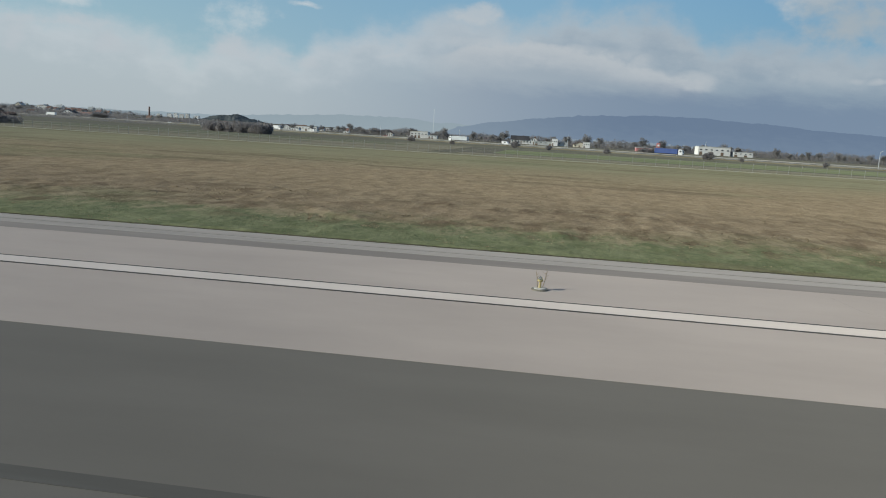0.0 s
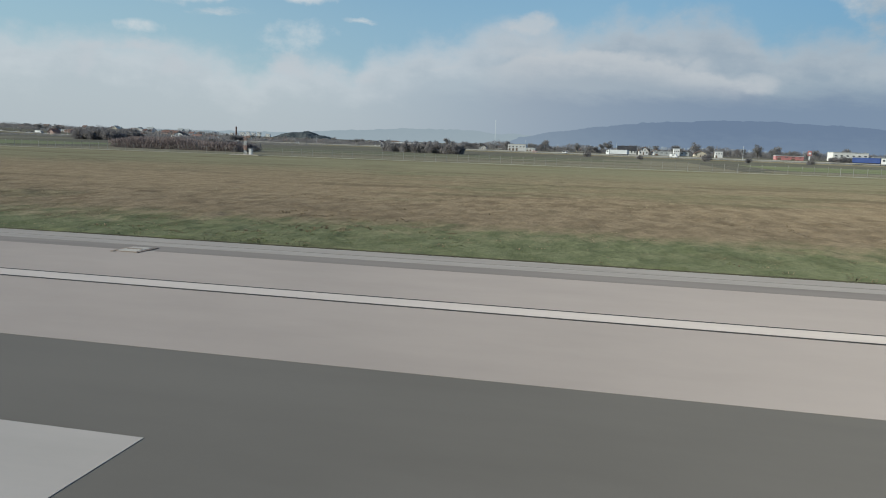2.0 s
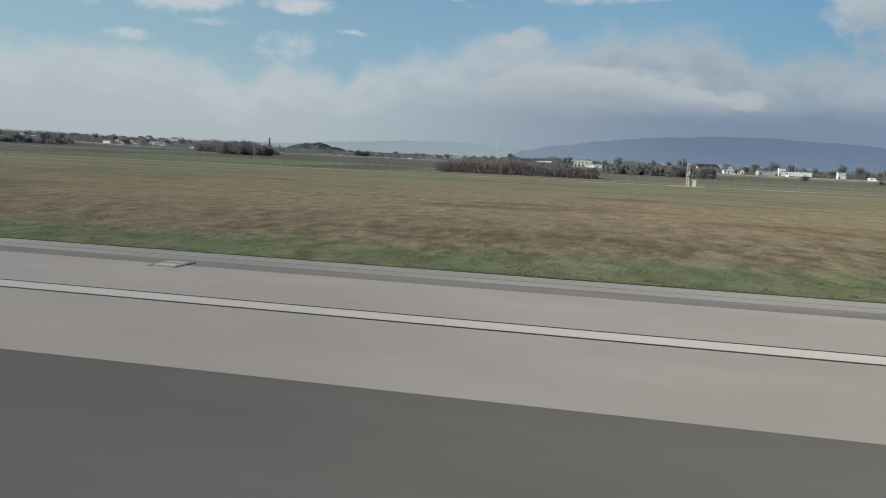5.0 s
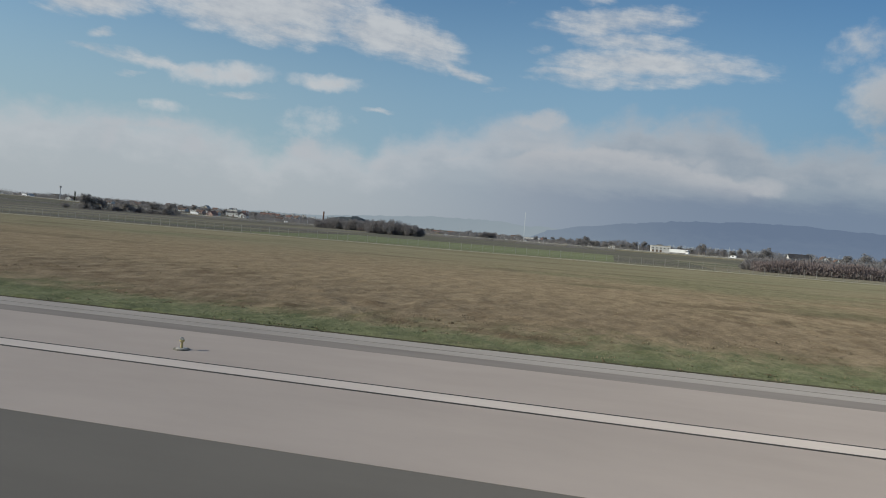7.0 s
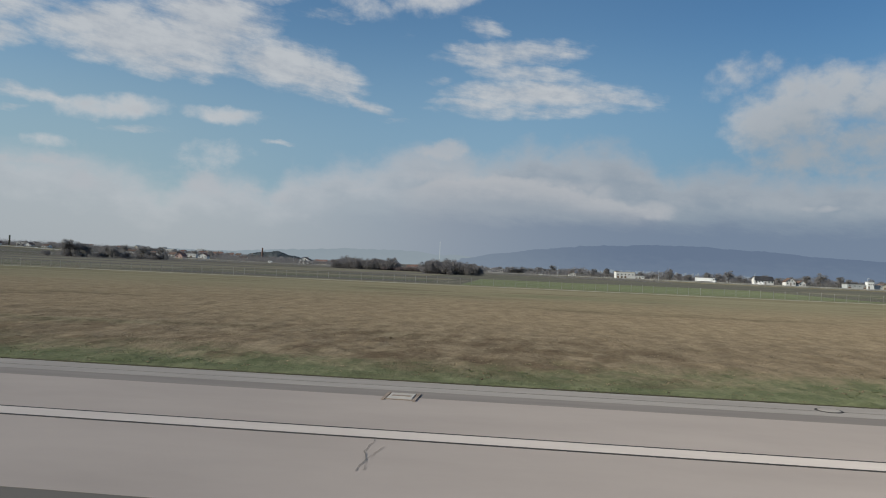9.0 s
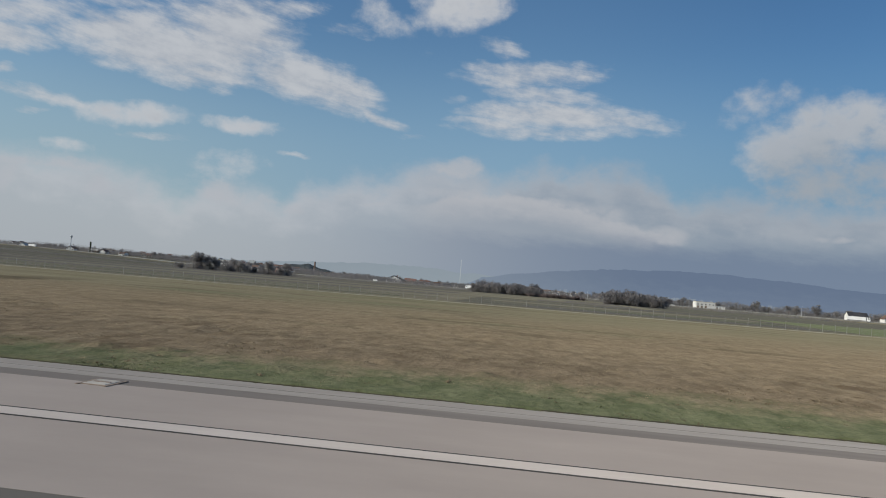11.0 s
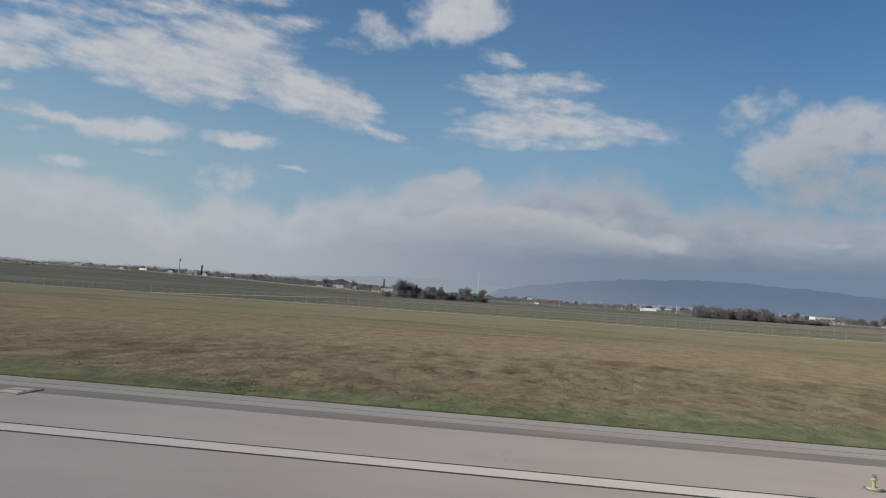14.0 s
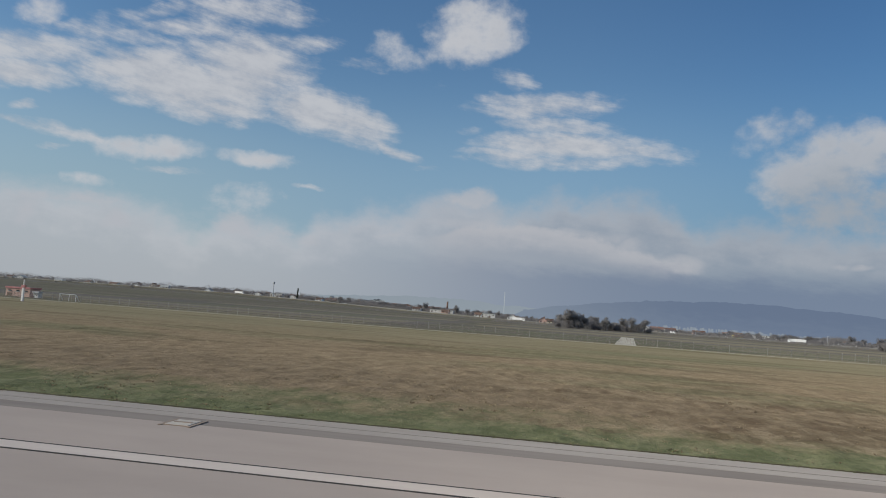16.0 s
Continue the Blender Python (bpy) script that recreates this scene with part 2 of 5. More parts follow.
# materials ------------------------------------------------------------------
def surface(name, dark, light, scale=1.0, rough=0.8, stretch=(1, 1, 1), bump=0.0, metal=0.0, per_object=0.0, contrast=0.35, coarse=0.12, gloss=0.4, matt=0.4):
    """A material with colour that varies at two scales, in metres of the world, and a fine relief."""
    mat = bpy.data.materials.new(name)
    mat.use_nodes = True
    n = Nodes(mat.node_tree)
    bsdf = mat.node_tree.nodes["Principled BSDF"]
    place = mat.node_tree.nodes.new("ShaderNodeTexCoord").outputs["Object"]
    vector = n.add("ShaderNodeMapping", Vector=place, Scale=stretch).outputs[0]
    small = n.noise(vector, scale, 6.0, 0.6)
    large = n.noise(vector, scale * coarse, 3.0, 0.5)
    mixed = n.math("ADD", n.math("MULTIPLY", small, 0.5), n.math("MULTIPLY", large, 0.5))
    if per_object:
        info = mat.node_tree.nodes.new("ShaderNodeObjectInfo").outputs["Random"]
        mixed = n.math("MULTIPLY_ADD", n.math("SUBTRACT", info, 0.5), per_object, mixed)
    fac = n.ramp(mixed, 0.5 - contrast / 2, 0.5 + contrast / 2)
    n.put(bsdf.inputs["Base Color"], n.mix(fac, dark, light))
    n.put(bsdf.inputs["Roughness"], n.math("MULTIPLY_ADD", n.math("SUBTRACT", small, 0.5), 0.25, rough))
    bsdf.inputs["Metallic"].default_value = metal
    bsdf.inputs["Diffuse Roughness"].default_value = matt
    bsdf.inputs["Specular IOR Level"].default_value = gloss
    if bump:
        node = n.add("ShaderNodeBump", Height=small, Strength=bump, Distance=0.02)
        n.put(bsdf.inputs["Normal"], node.outputs[0])
    return mat


def ground_material():
    """Winter grass: green along the pavement, straw further out, olive by the fence, fields behind it."""
    mat = bpy.data.materials.new("winter_grass")
    mat.use_nodes = True
    n = Nodes(mat.node_tree)
    bsdf = mat.node_tree.nodes["Principled BSDF"]
    place = mat.node_tree.nodes.new("ShaderNodeTexCoord").outputs["Object"]
    xyz = n.add("ShaderNodeSeparateXYZ", Vector=place)
    x, y = xyz.outputs[0], xyz.outputs[1]
    streak = n.noise(n.vec(n.math("MULTIPLY", x, 0.35), y), 0.16, 5.0, 0.6)
    patch = n.noise(n.vec(n.math("MULTIPLY", x, 0.5), y, 4.0), 0.055, 4.0, 0.6)
    tuft = n.noise(n.vec(x, n.math("MULTIPLY", y, 0.55), 9.0), 1.2, 6.0, 0.7)
    blade = n.noise(place, 6.0, 4.0, 0.7)
    wobble = n.math("MULTIPLY", n.math("SUBTRACT", n.math("ADD", patch, n.math("MULTIPLY", streak, 0.6)), 0.8), 30.0)
    out = n.math("ADD", n.math("ADD", y, wobble), n.math("MULTIPLY", n.math("SUBTRACT", tuft, 0.5), 14.0))
    green = n.mix(n.ramp(tuft, 0.3, 0.7), (0.118, 0.13, 0.066), (0.198, 0.204, 0.112))
    straw = n.mix(n.ramp(tuft, 0.28, 0.72), (0.23, 0.173, 0.106), (0.342, 0.262, 0.164))
    olive = n.mix(n.ramp(streak, 0.3, 0.7), (0.215, 0.2, 0.118), (0.295, 0.262, 0.165))
    olive = n.mix(n.math("MULTIPLY", n.ramp(x, -230.0, -90.0), 0.7), olive, n.mix(n.ramp(streak, 0.3, 0.7), (0.19, 0.196, 0.115), (0.25, 0.25, 0.15)))
    narrow = n.math("MULTIPLY", n.ramp(x, -240.0, -340.0), 0.4)
    lusher = n.math("MULTIPLY", n.ramp(x, -170.0, -90.0), 1.6)
    verge = n.math("ADD", n.math("ADD", y, n.math("MULTIPLY", wobble, 0.3)), n.math("MULTIPLY", n.math("SUBTRACT", tuft, 0.5), 8.0))
    colour = n.mix(n.ramp(n.math("SUBTRACT", n.math("ADD", verge, narrow), lusher), 19.0, 24.6), green, straw)
    brown = n.math("MULTIPLY", n.ramp(n.math("SUBTRACT", verge, lusher), 20.5, 23.5), n.ramp(verge, 40.0, 27.0))
    colour = n.mix(n.math("MULTIPLY", brown, 0.5), colour, n.mix(n.ramp(tuft, 0.35, 0.65), (0.135, 0.1, 0.066), (0.235, 0.182, 0.12)))
    colour = n.mix(n.math("MULTIPLY", n.ramp(out, 44.0, 88.0), 0.75), colour, olive)
    rows = n.noise(n.vec(n.math("MULTIPLY", x, 0.035), y, 15.0), 0.55, 3.0, 0.6)
    rows = n.math("MULTIPLY", n.ramp(rows, 0.5, 0.62), n.math("MULTIPLY", n.ramp(y, 40.0, 62.0), n.ramp(patch, 0.38, 0.6)))
    colour = n.mix(n.math("MULTIPLY", rows, 0.45), colour, (0.13, 0.1, 0.055))
    weeds = n.math("MULTIPLY", n.ramp(streak, 0.53, 0.63), n.ramp(patch, 0.4, 0.55))
    colour = n.mix(n.math("MULTIPLY", weeds, 0.55), colour, (0.12, 0.09, 0.055))
    # brown hummocks, thickest a few steps from the pavement
    clump = n.noise(n.vec(x, n.math("MULTIPLY", y, 0.42), 27.0), 1.1, 5.0, 0.65)
    zone = n.math("MULTIPLY", n.ramp(y, 18.6, 21.5), n.ramp(y, 52.0, 27.0))
    zone = n.math("MULTIPLY", zone, n.ramp(n.math("ADD", patch, n.math("MULTIPLY", streak, 0.4)), 0.6, 0.8))
    colour = n.mix(n.math("MULTIPLY", n.math("MULTIPLY", n.ramp(clump, 0.5, 0.62), zone), 0.75), colour, (0.125, 0.088, 0.055))
    colour = n.mix(n.math("MULTIPLY", n.math("MULTIPLY", n.ramp(clump, 0.47, 0.36), zone), 0.6), colour, (0.34, 0.27, 0.175))
    lush = n.math("MULTIPLY", n.ramp(patch, 0.55, 0.68), 0.45)
    colour = n.mix(lush, colour, green)
    # scorched strip across the grass
    off = n.math("ADD", n.math("ADD", x, 336.5), n.math("MULTIPLY", n.math("SUBTRACT", y, 45.0), 0.11))
    off = n.math("ABSOLUTE", n.math("ADD", off, n.math("MULTIPLY", n.math("SUBTRACT", tuft, 0.5), 4.0)))
    strip = n.math("MULTIPLY", n.ramp(off, 4.6, 1.4), n.math("MULTIPLY", n.ramp(out, 19.0, 25.0), n.ramp(y, 88.0, 66.0)))
    colour = n.mix(n.math("MULTIPLY", strip, 0.58), colour, (0.06, 0.046, 0.028))
    # bare earth by the pavement
    spot = n.math("ADD", n.math("POWER", n.math("DIVIDE", n.math("ADD", x, 76.0), 1.2), 2.0), n.math("POWER", n.math("DIVIDE", n.math("SUBTRACT", y, 22.5), 0.9), 2.0))
    spot = n.ramp(n.math("ADD", spot, n.math("MULTIPLY", tuft, 1.6)), 1.9, 1.0)
    earth = n.noise(n.vec(n.math("MULTIPLY", x, 1.2), n.math("MULTIPLY", y, 3.5), 41.0), 1.0, 4.0, 0.65)
    colour = n.mix(n.math("MULTIPLY", spot, 0.85), colour, n.mix(n.ramp(earth, 0.42, 0.58), (0.09, 0.07, 0.05), (0.34, 0.285, 0.215)))
    far = n.noise(n.vec(n.math("MULTIPLY", x, 0.25), y, 2.0), 0.03, 3.0, 0.5)
    fields = n.mix(n.ramp(far, 0.42, 0.58), (0.15, 0.138, 0.108), (0.165, 0.158, 0.112))
    furrow = n.noise(n.vec(n.math("MULTIPLY", x, 0.05), y, 19.0), 0.22, 4.0, 0.65)
    fields = n.mix(n.math("MULTIPLY", n.ramp(furrow, 0.44, 0.6), 0.6), fields, (0.095, 0.085, 0.07))
    fields = n.mix(n.math("MULTIPLY", n.ramp(furrow, 0.42, 0.34), 0.5), fields, (0.225, 0.205, 0.16))
    colour = n.mix(n.ramp(y, 116.0, 122.0), colour, fields)
    dim = n.mix(n.ramp(blade, 0.25, 0.75), (0.82, 0.82, 0.82), (1.12, 1.12, 1.12))
    times = mat.node_tree.nodes.new("ShaderNodeMix")
    times.data_type, times.blend_type = "RGBA", "MULTIPLY"
    times.inputs[0].default_value = 1.0
    n.put(times.inputs[6], colour)
    n.put(times.inputs[7], dim)
    n.put(bsdf.inputs["Base Color"], times.outputs[2])
    bsdf.inputs["Roughness"].default_value = 0.95
    bsdf.inputs["Diffuse Roughness"].default_value = 0.3
    bsdf.inputs["Specular IOR Level"].default_value = 0.04
    node = n.add("ShaderNodeBump", Height=n.math("ADD", tuft, blade), Strength=0.7, Distance=0.06)
    n.put(bsdf.inputs["Normal"], node.outputs[0])
    return mat


def blade_material(name, dark, light, lift=0.0):
    """Thin leaves and twigs that let some light through."""
    mat = bpy.data.materials.new(name)
    mat.use_nodes = True
    tree = mat.node_tree
    tree.nodes.clear()
    n = Nodes(tree)
    shape = tree.nodes.new("ShaderNodeNewGeometry")
    island = shape.outputs["Random Per Island"]
    up = n.vec(0.0, 0.0, lift)
    facing = tree.nodes.new("ShaderNodeVectorMath")
    tree.links.new(shape.outputs["Normal"], facing.inputs[0])
    tree.links.new(up, facing.inputs[1])
    soft = tree.nodes.new("ShaderNodeVectorMath")
    soft.operation = "NORMALIZE"
    tree.links.new(facing.outputs[0], soft.inputs[0])
    place = tree.nodes.new("ShaderNodeTexCoord").outputs["Object"]
    colour = n.mix(n.math("MULTIPLY_ADD", n.noise(place, 0.08, 3.0), 0.6, n.math("MULTIPLY", island, 0.5)), dark, light)
    out = tree.nodes.new("ShaderNodeOutputMaterial")
    both = tree.nodes.new("ShaderNodeMixShader")
    both.inputs[0].default_value = 0.45 if lift == 0.0 else 0.12
    tree.links.new(n.add("ShaderNodeBsdfDiffuse", Color=colour, Normal=soft.outputs[0]).outputs[0], both.inputs[1])
    tree.links.new(n.add("ShaderNodeBsdfTranslucent", Color=colour).outputs[0], both.inputs[2])
    tree.links.new(both.outputs[0], out.inputs[0])
    return mat


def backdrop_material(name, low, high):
    """Glowing far hills, town and tower, the haze of distance painted into their colour."""
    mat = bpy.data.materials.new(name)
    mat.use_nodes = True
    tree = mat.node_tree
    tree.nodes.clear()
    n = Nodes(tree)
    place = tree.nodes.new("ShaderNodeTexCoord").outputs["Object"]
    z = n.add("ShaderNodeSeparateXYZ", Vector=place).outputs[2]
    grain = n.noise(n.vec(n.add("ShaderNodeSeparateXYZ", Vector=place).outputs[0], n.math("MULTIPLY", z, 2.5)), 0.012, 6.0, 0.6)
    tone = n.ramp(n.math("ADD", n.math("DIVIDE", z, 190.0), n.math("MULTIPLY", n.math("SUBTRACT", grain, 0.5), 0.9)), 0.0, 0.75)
    # painted haze thickens westward: mixed towards a pale grey-blue
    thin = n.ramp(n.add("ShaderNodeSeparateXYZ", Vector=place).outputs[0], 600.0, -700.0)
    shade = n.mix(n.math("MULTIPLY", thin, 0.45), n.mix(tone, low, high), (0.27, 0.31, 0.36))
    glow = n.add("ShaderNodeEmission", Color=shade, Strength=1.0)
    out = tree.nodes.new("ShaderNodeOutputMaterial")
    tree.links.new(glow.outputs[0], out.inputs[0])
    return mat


M_GRASS = ground_material()
M_CONCRETE = surface("runway_concrete", (0.343, 0.289, 0.25), (0.442, 0.374, 0.326), 0.5, 0.85, (0.45, 1, 1), 0.05, contrast=0.5, gloss=0.12, matt=0.3)
M_ASPHALT = surface("runway_asphalt", (0.131, 0.118, 0.1), (0.176, 0.159, 0.137), 0.6, 0.85, (0.3, 1, 1), 0.08, contrast=0.5, gloss=0.12, matt=0.3)
M_SHOULDER = surface("shoulder_asphalt", (0.295, 0.262, 0.23), (0.39, 0.35, 0.31), 1.5, 0.9, (0.15, 1, 1), 0.1, gloss=0.12, matt=0.3)
M_SHOULDER_DARK = surface("shoulder_dark_band", (0.195, 0.168, 0.147), (0.28, 0.245, 0.216), 1.2, 0.9, (0.12, 1, 1), 0.1, gloss=0.12, matt=0.3)
M_PAINT = surface("worn_white_paint", (0.535, 0.46, 0.4), (0.652, 0.568, 0.498), 1.6, 0.7, (0.3, 1, 1), 0.04, contrast=0.5, gloss=0.12)
M_MARKING = surface("tyre_worn_marking", (0.4, 0.357, 0.315), (0.525, 0.472, 0.424), 0.9, 0.85, (0.25, 1, 1), 0.04, contrast=0.6, gloss=0.12)
M_SEAM = surface("bitumen_seam", (0.04, 0.036, 0.033), (0.08, 0.072, 0.066), 1.0, 0.8, (0.3, 1, 1), gloss=0.12)
M_RUBBER = surface("tyre_rubber_marks", (0.1, 0.092, 0.08), (0.16, 0.15, 0.132), 1.2, 0.85, (0.1, 1, 1), contrast=0.2, gloss=0.12)
M_CRACK = surface("sealed_crack", (0.16, 0.143, 0.126), (0.25, 0.228, 0.204), 2.0, 0.8)
# near-black green-brown that paints the shade under the grass lip
M_LIP_SHADE = surface("verge_lip_shade", (0.055, 0.048, 0.034), (0.12, 0.11, 0.07), 1.3, 0.95, contrast=0.5, gloss=0.05)
M_PIT = surface("pit_cover_concrete", (0.4, 0.36, 0.31), (0.52, 0.47, 0.41), 3.0, 0.85, bump=0.1)
M_PIT_FRAME = surface("weathered_steel_frame", (0.22, 0.165, 0.125), (0.36, 0.28, 0.21), 4.0, 0.7)
M_YELLOW = surface("yellow_enamel", (0.41, 0.335, 0.15), (0.54, 0.445, 0.23), 6.0, 0.45)
M_LAMP_METAL = surface("cast_aluminium", (0.34, 0.32, 0.28), (0.5, 0.47, 0.42), 8.0, 0.7)
M_RING = surface("lamp_base_ring", (0.12, 0.11, 0.09), (0.22, 0.2, 0.15), 6.0, 0.7)
M_FENCE = surface("galvanised_post", (0.22, 0.212, 0.19), (0.33, 0.32, 0.29), 2.0, 0.6, per_object=0.3)
M_WIRE = surface("fence_wire", (0.2, 0.19, 0.17), (0.28, 0.27, 0.24), 2.0, 0.7)
M_GRAVEL = surface("gravel_track", (0.33, 0.31, 0.258), (0.45, 0.425, 0.36), 1.2, 0.95, gloss=0.1)
M_ROAD = surface("road_asphalt", (0.28, 0.272, 0.262), (0.38, 0.37, 0.355), 0.4, 0.9, (0.2, 1, 1), gloss=0.15)
M_BARK = surface("winter_bark", (0.1, 0.09, 0.08), (0.2, 0.18, 0.16), 3.0, 0.95)
M_TWIG = blade_material("bare_twigs", (0.22, 0.21, 0.206), (0.345, 0.328, 0.315))
# twigs with less contrast: the haze of distance is mixed into this colour
M_FARWOOD = blade_material("far_woods_haze_tint", (0.215, 0.203, 0.2), (0.285, 0.268, 0.262))
M_BUSH = blade_material("bramble_twigs", (0.2, 0.187, 0.185), (0.3, 0.281, 0.274))
M_REDTWIG = blade_material("reddish_orchard_twigs", (0.2, 0.165, 0.158), (0.295, 0.245, 0.23))
M_EVERGREEN = blade_material("conifer_needles", (0.028, 0.04, 0.022), (0.06, 0.075, 0.04))
M_BLADES = blade_material("grass_blades", (0.125, 0.14, 0.065), (0.205, 0.212, 0.11), 1.6)
M_DEAD = blade_material("dead_weed_blades", (0.155, 0.118, 0.074), (0.235, 0.18, 0.115), 1.5)
M_STRAW = blade_material("dry_grass_blades", (0.235, 0.185, 0.117), (0.345, 0.275, 0.176), 1.5)
M_WHITEWALL = surface("white_render", (0.62, 0.61, 0.58), (0.8, 0.79, 0.76), 0.6, 0.8, per_object=0.3)
M_CREAM = surface("cream_render", (0.55, 0.49, 0.38), (0.66, 0.6, 0.48), 0.6, 0.8)
M_PINK = surface("pink_render", (0.5, 0.34, 0.28), (0.62, 0.44, 0.37), 0.6, 0.8)
M_YELLOWWALL = surface("yellow_render", (0.55, 0.47, 0.12), (0.68, 0.6, 0.2), 0.6, 0.8)
M_GREYWALL = surface("grey_cladding", (0.38, 0.39, 0.38), (0.52, 0.53, 0.52), 0.6, 0.6, (3, 3, 0.2))
M_ROOF_DARK = surface("dark_roof_tiles", (0.03, 0.03, 0.034), (0.075, 0.07, 0.07), 1.5, 0.7)
M_ROOF_RED = surface("red_roof_tiles", (0.145, 0.085, 0.068), (0.22, 0.13, 0.104), 1.5, 0.85, per_object=0.4)
M_ROOF_BROWN = surface("brown_roof_tiles", (0.1, 0.065, 0.05), (0.18, 0.12, 0.09), 1.5, 0.85, per_object=0.4)
M_ROOF_GREY = surface("grey_sheet_roof", (0.3, 0.31, 0.3), (0.45, 0.46, 0.44), 0.8, 0.5, (4, 0.3, 1))
M_GLASS = surface("dark_window_glass", (0.035, 0.04, 0.045), (0.07, 0.08, 0.09), 0.5, 0.12)
M_DOOR = surface("brown_door_paint", (0.13, 0.09, 0.06), (0.2, 0.14, 0.1), 2.0, 0.6)
M_TRUCK_WHITE = surface("white_vehicle_paint", (0.68, 0.68, 0.67), (0.8, 0.8, 0.79), 0.7, 0.35, per_object=0.3)
M_TRUCK_BLUE = surface("blue_tarpaulin", (0.03, 0.06, 0.2), (0.05, 0.1, 0.3), 0.7, 0.5)
M_TRUCK_RED = surface("red_vehicle_paint", (0.2, 0.045, 0.04), (0.3, 0.075, 0.065), 0.7, 0.4)
M_TYRE = surface("tyre_rubber", (0.02, 0.02, 0.02), (0.04, 0.04, 0.04), 2.0, 0.9)
M_SIGN_RED = surface("red_sign_panel", (0.42, 0.17, 0.165), (0.55, 0.25, 0.24), 1.0, 0.5)
M_STEEL = surface("painted_steel", (0.42, 0.44, 0.45), (0.6, 0.62, 0.63), 1.0, 0.5)
M_BRICK = surface("chimney_brick", (0.16, 0.1, 0.08), (0.26, 0.17, 0.13), 1.5, 0.9)
M_PALEGREEN = surface("sown_field", (0.14, 0.16, 0.08), (0.2, 0.212, 0.115), 0.3, 0.95, (0.2, 1, 1), gloss=0.05)
M_PLOUGH = surface("ploughed_field", (0.1, 0.091, 0.08), (0.17, 0.155, 0.136), 0.5, 0.95, (0.04, 1, 1), contrast=0.4, gloss=0.05)
M_STUBBLE = surface("stubble_field", (0.155, 0.138, 0.094), (0.24, 0.215, 0.152), 0.5, 0.95, (0.04, 1, 1), contrast=0.35, gloss=0.05)
M_FALLOW = surface("weedy_fallow_field", (0.105, 0.108, 0.07), (0.16, 0.158, 0.104), 0.5, 0.95, (0.04, 1, 1), contrast=0.4, gloss=0.05)
M_HILL = surface("wooded_hillside", (0.085, 0.094, 0.096), (0.125, 0.135, 0.13), 0.08, 0.95, gloss=0.05)
# the next four glow by themselves; their colours already hold the distance haze
M_MOUNTAIN = backdrop_material("mountain_haze_glow", (0.158, 0.202, 0.288), (0.138, 0.18, 0.268))
M_FARTOWN = backdrop_material("town_haze_glow", (0.25, 0.285, 0.335), (0.33, 0.36, 0.4))
M_MASTAIR = backdrop_material("tower_haze_glow", (0.34, 0.38, 0.41), (0.42, 0.455, 0.48))
M_RIDGE = backdrop_material("ridge_haze_glow", (0.285, 0.328, 0.372), (0.262, 0.308, 0.356))


# building helpers -----------------------------------------------------------
def add_box(bm, x0, x1, y0, y1, z0, z1):
    corners = [bm.verts.new(p) for p in ((x0, y0, z0), (x1, y0, z0), (x1, y1, z0), (x0, y1, z0), (x0, y0, z1), (x1, y0, z1), (x1, y1, z1), (x0, y1, z1))]
    for f in ((0, 3, 2, 1), (4, 5, 6, 7), (0, 1, 5, 4), (1, 2, 6, 5), (2, 3, 7, 6), (3, 0, 4, 7)):
        bm.faces.new([corners[i] for i in f])


def add_tube(bm, base, tip, r0, r1, sides=8, capped=True):
    """A tapered tube from base to tip."""
    base, tip = Vector(base), Vector(tip)
    turn = (tip - base).to_track_quat("Z", "Y")
    rings = []
    for p, r in ((base, r0), (tip, r1)):
        rings.append([bm.verts.new(p + turn @ Vector((r * math.cos(a), r * math.sin(a), 0))) for a in [2 * math.pi * i / sides for i in range(sides)]])
    for i in range(sides):
        bm.faces.new((rings[0][i], rings[0][(i + 1) % sides], rings[1][(i + 1) % sides], rings[1][i]))
    if capped:
        bm.faces.new(rings[0][::-1])
        bm.faces.new(rings[1])


def add_prism(bm, outline, y0, y1):
    """An outline in x and z, pulled from y0 to y1."""
    near = [bm.verts.new((x, y0, z)) for x, z in outline]
    far = [bm.verts.new((x, y1, z)) for x, z in outline]
    count = len(outline)
    for i in range(count):
        bm.faces.new((near[i], near[(i + 1) % count], far[(i + 1) % count], far[i]))
    bm.faces.new(near[::-1])
    bm.faces.new(far)


def mesh_of(name, bm, material, bevel=0.0):
    if bevel:
        bmesh.ops.bevel(bm, geom=[e for e in bm.edges], offset=bevel, segments=1, affect="EDGES")
    bmesh.ops.recalc_face_normals(bm, faces=bm.faces)
    me = bpy.data.meshes.new(name)
    bm.to_mesh(me)
    bm.free()
    me.materials.append(material)
    return me


def part(name, bm, material, parent=None, label="", bevel=0.0):
    ob = new(name, mesh_of(name, bm, material, bevel))
    if parent:
        ob.parent = parent
    if label:
        ob["label"] = label
    return ob


def thing(name, label, category, group="", at=None):
    ob = tagged(new(name), label, category, group)
    if at:
        ob.matrix_basis = at
    return ob


def box_part(name, material, parent, x0, x1, y0, y1, z0, z1, label="", bevel=0.0):
    bm = bmesh.new()
    add_box(bm, x0, x1, y0, y1, z0, z1)
    return part(name, bm, material, parent, label, bevel)


def raw(name, verts, faces, material):
    me = bpy.data.meshes.new(name)
    me.from_pydata(verts, [], faces)
    me.materials.append(material)
    return new(name, me)


# ground and pavement ----------------------------------------------------------
def setting(name, material, x0, x1, y0, y1, z0, z1, label):
    ob = box_part(name, material, None, x0, x1, y0, y1, z0, z1)
    return tagged(ob, label, "", "", "structure")


bm = bmesh.new()
bmesh.ops.create_grid(bm, x_segments=200, y_segments=200, size=6000)
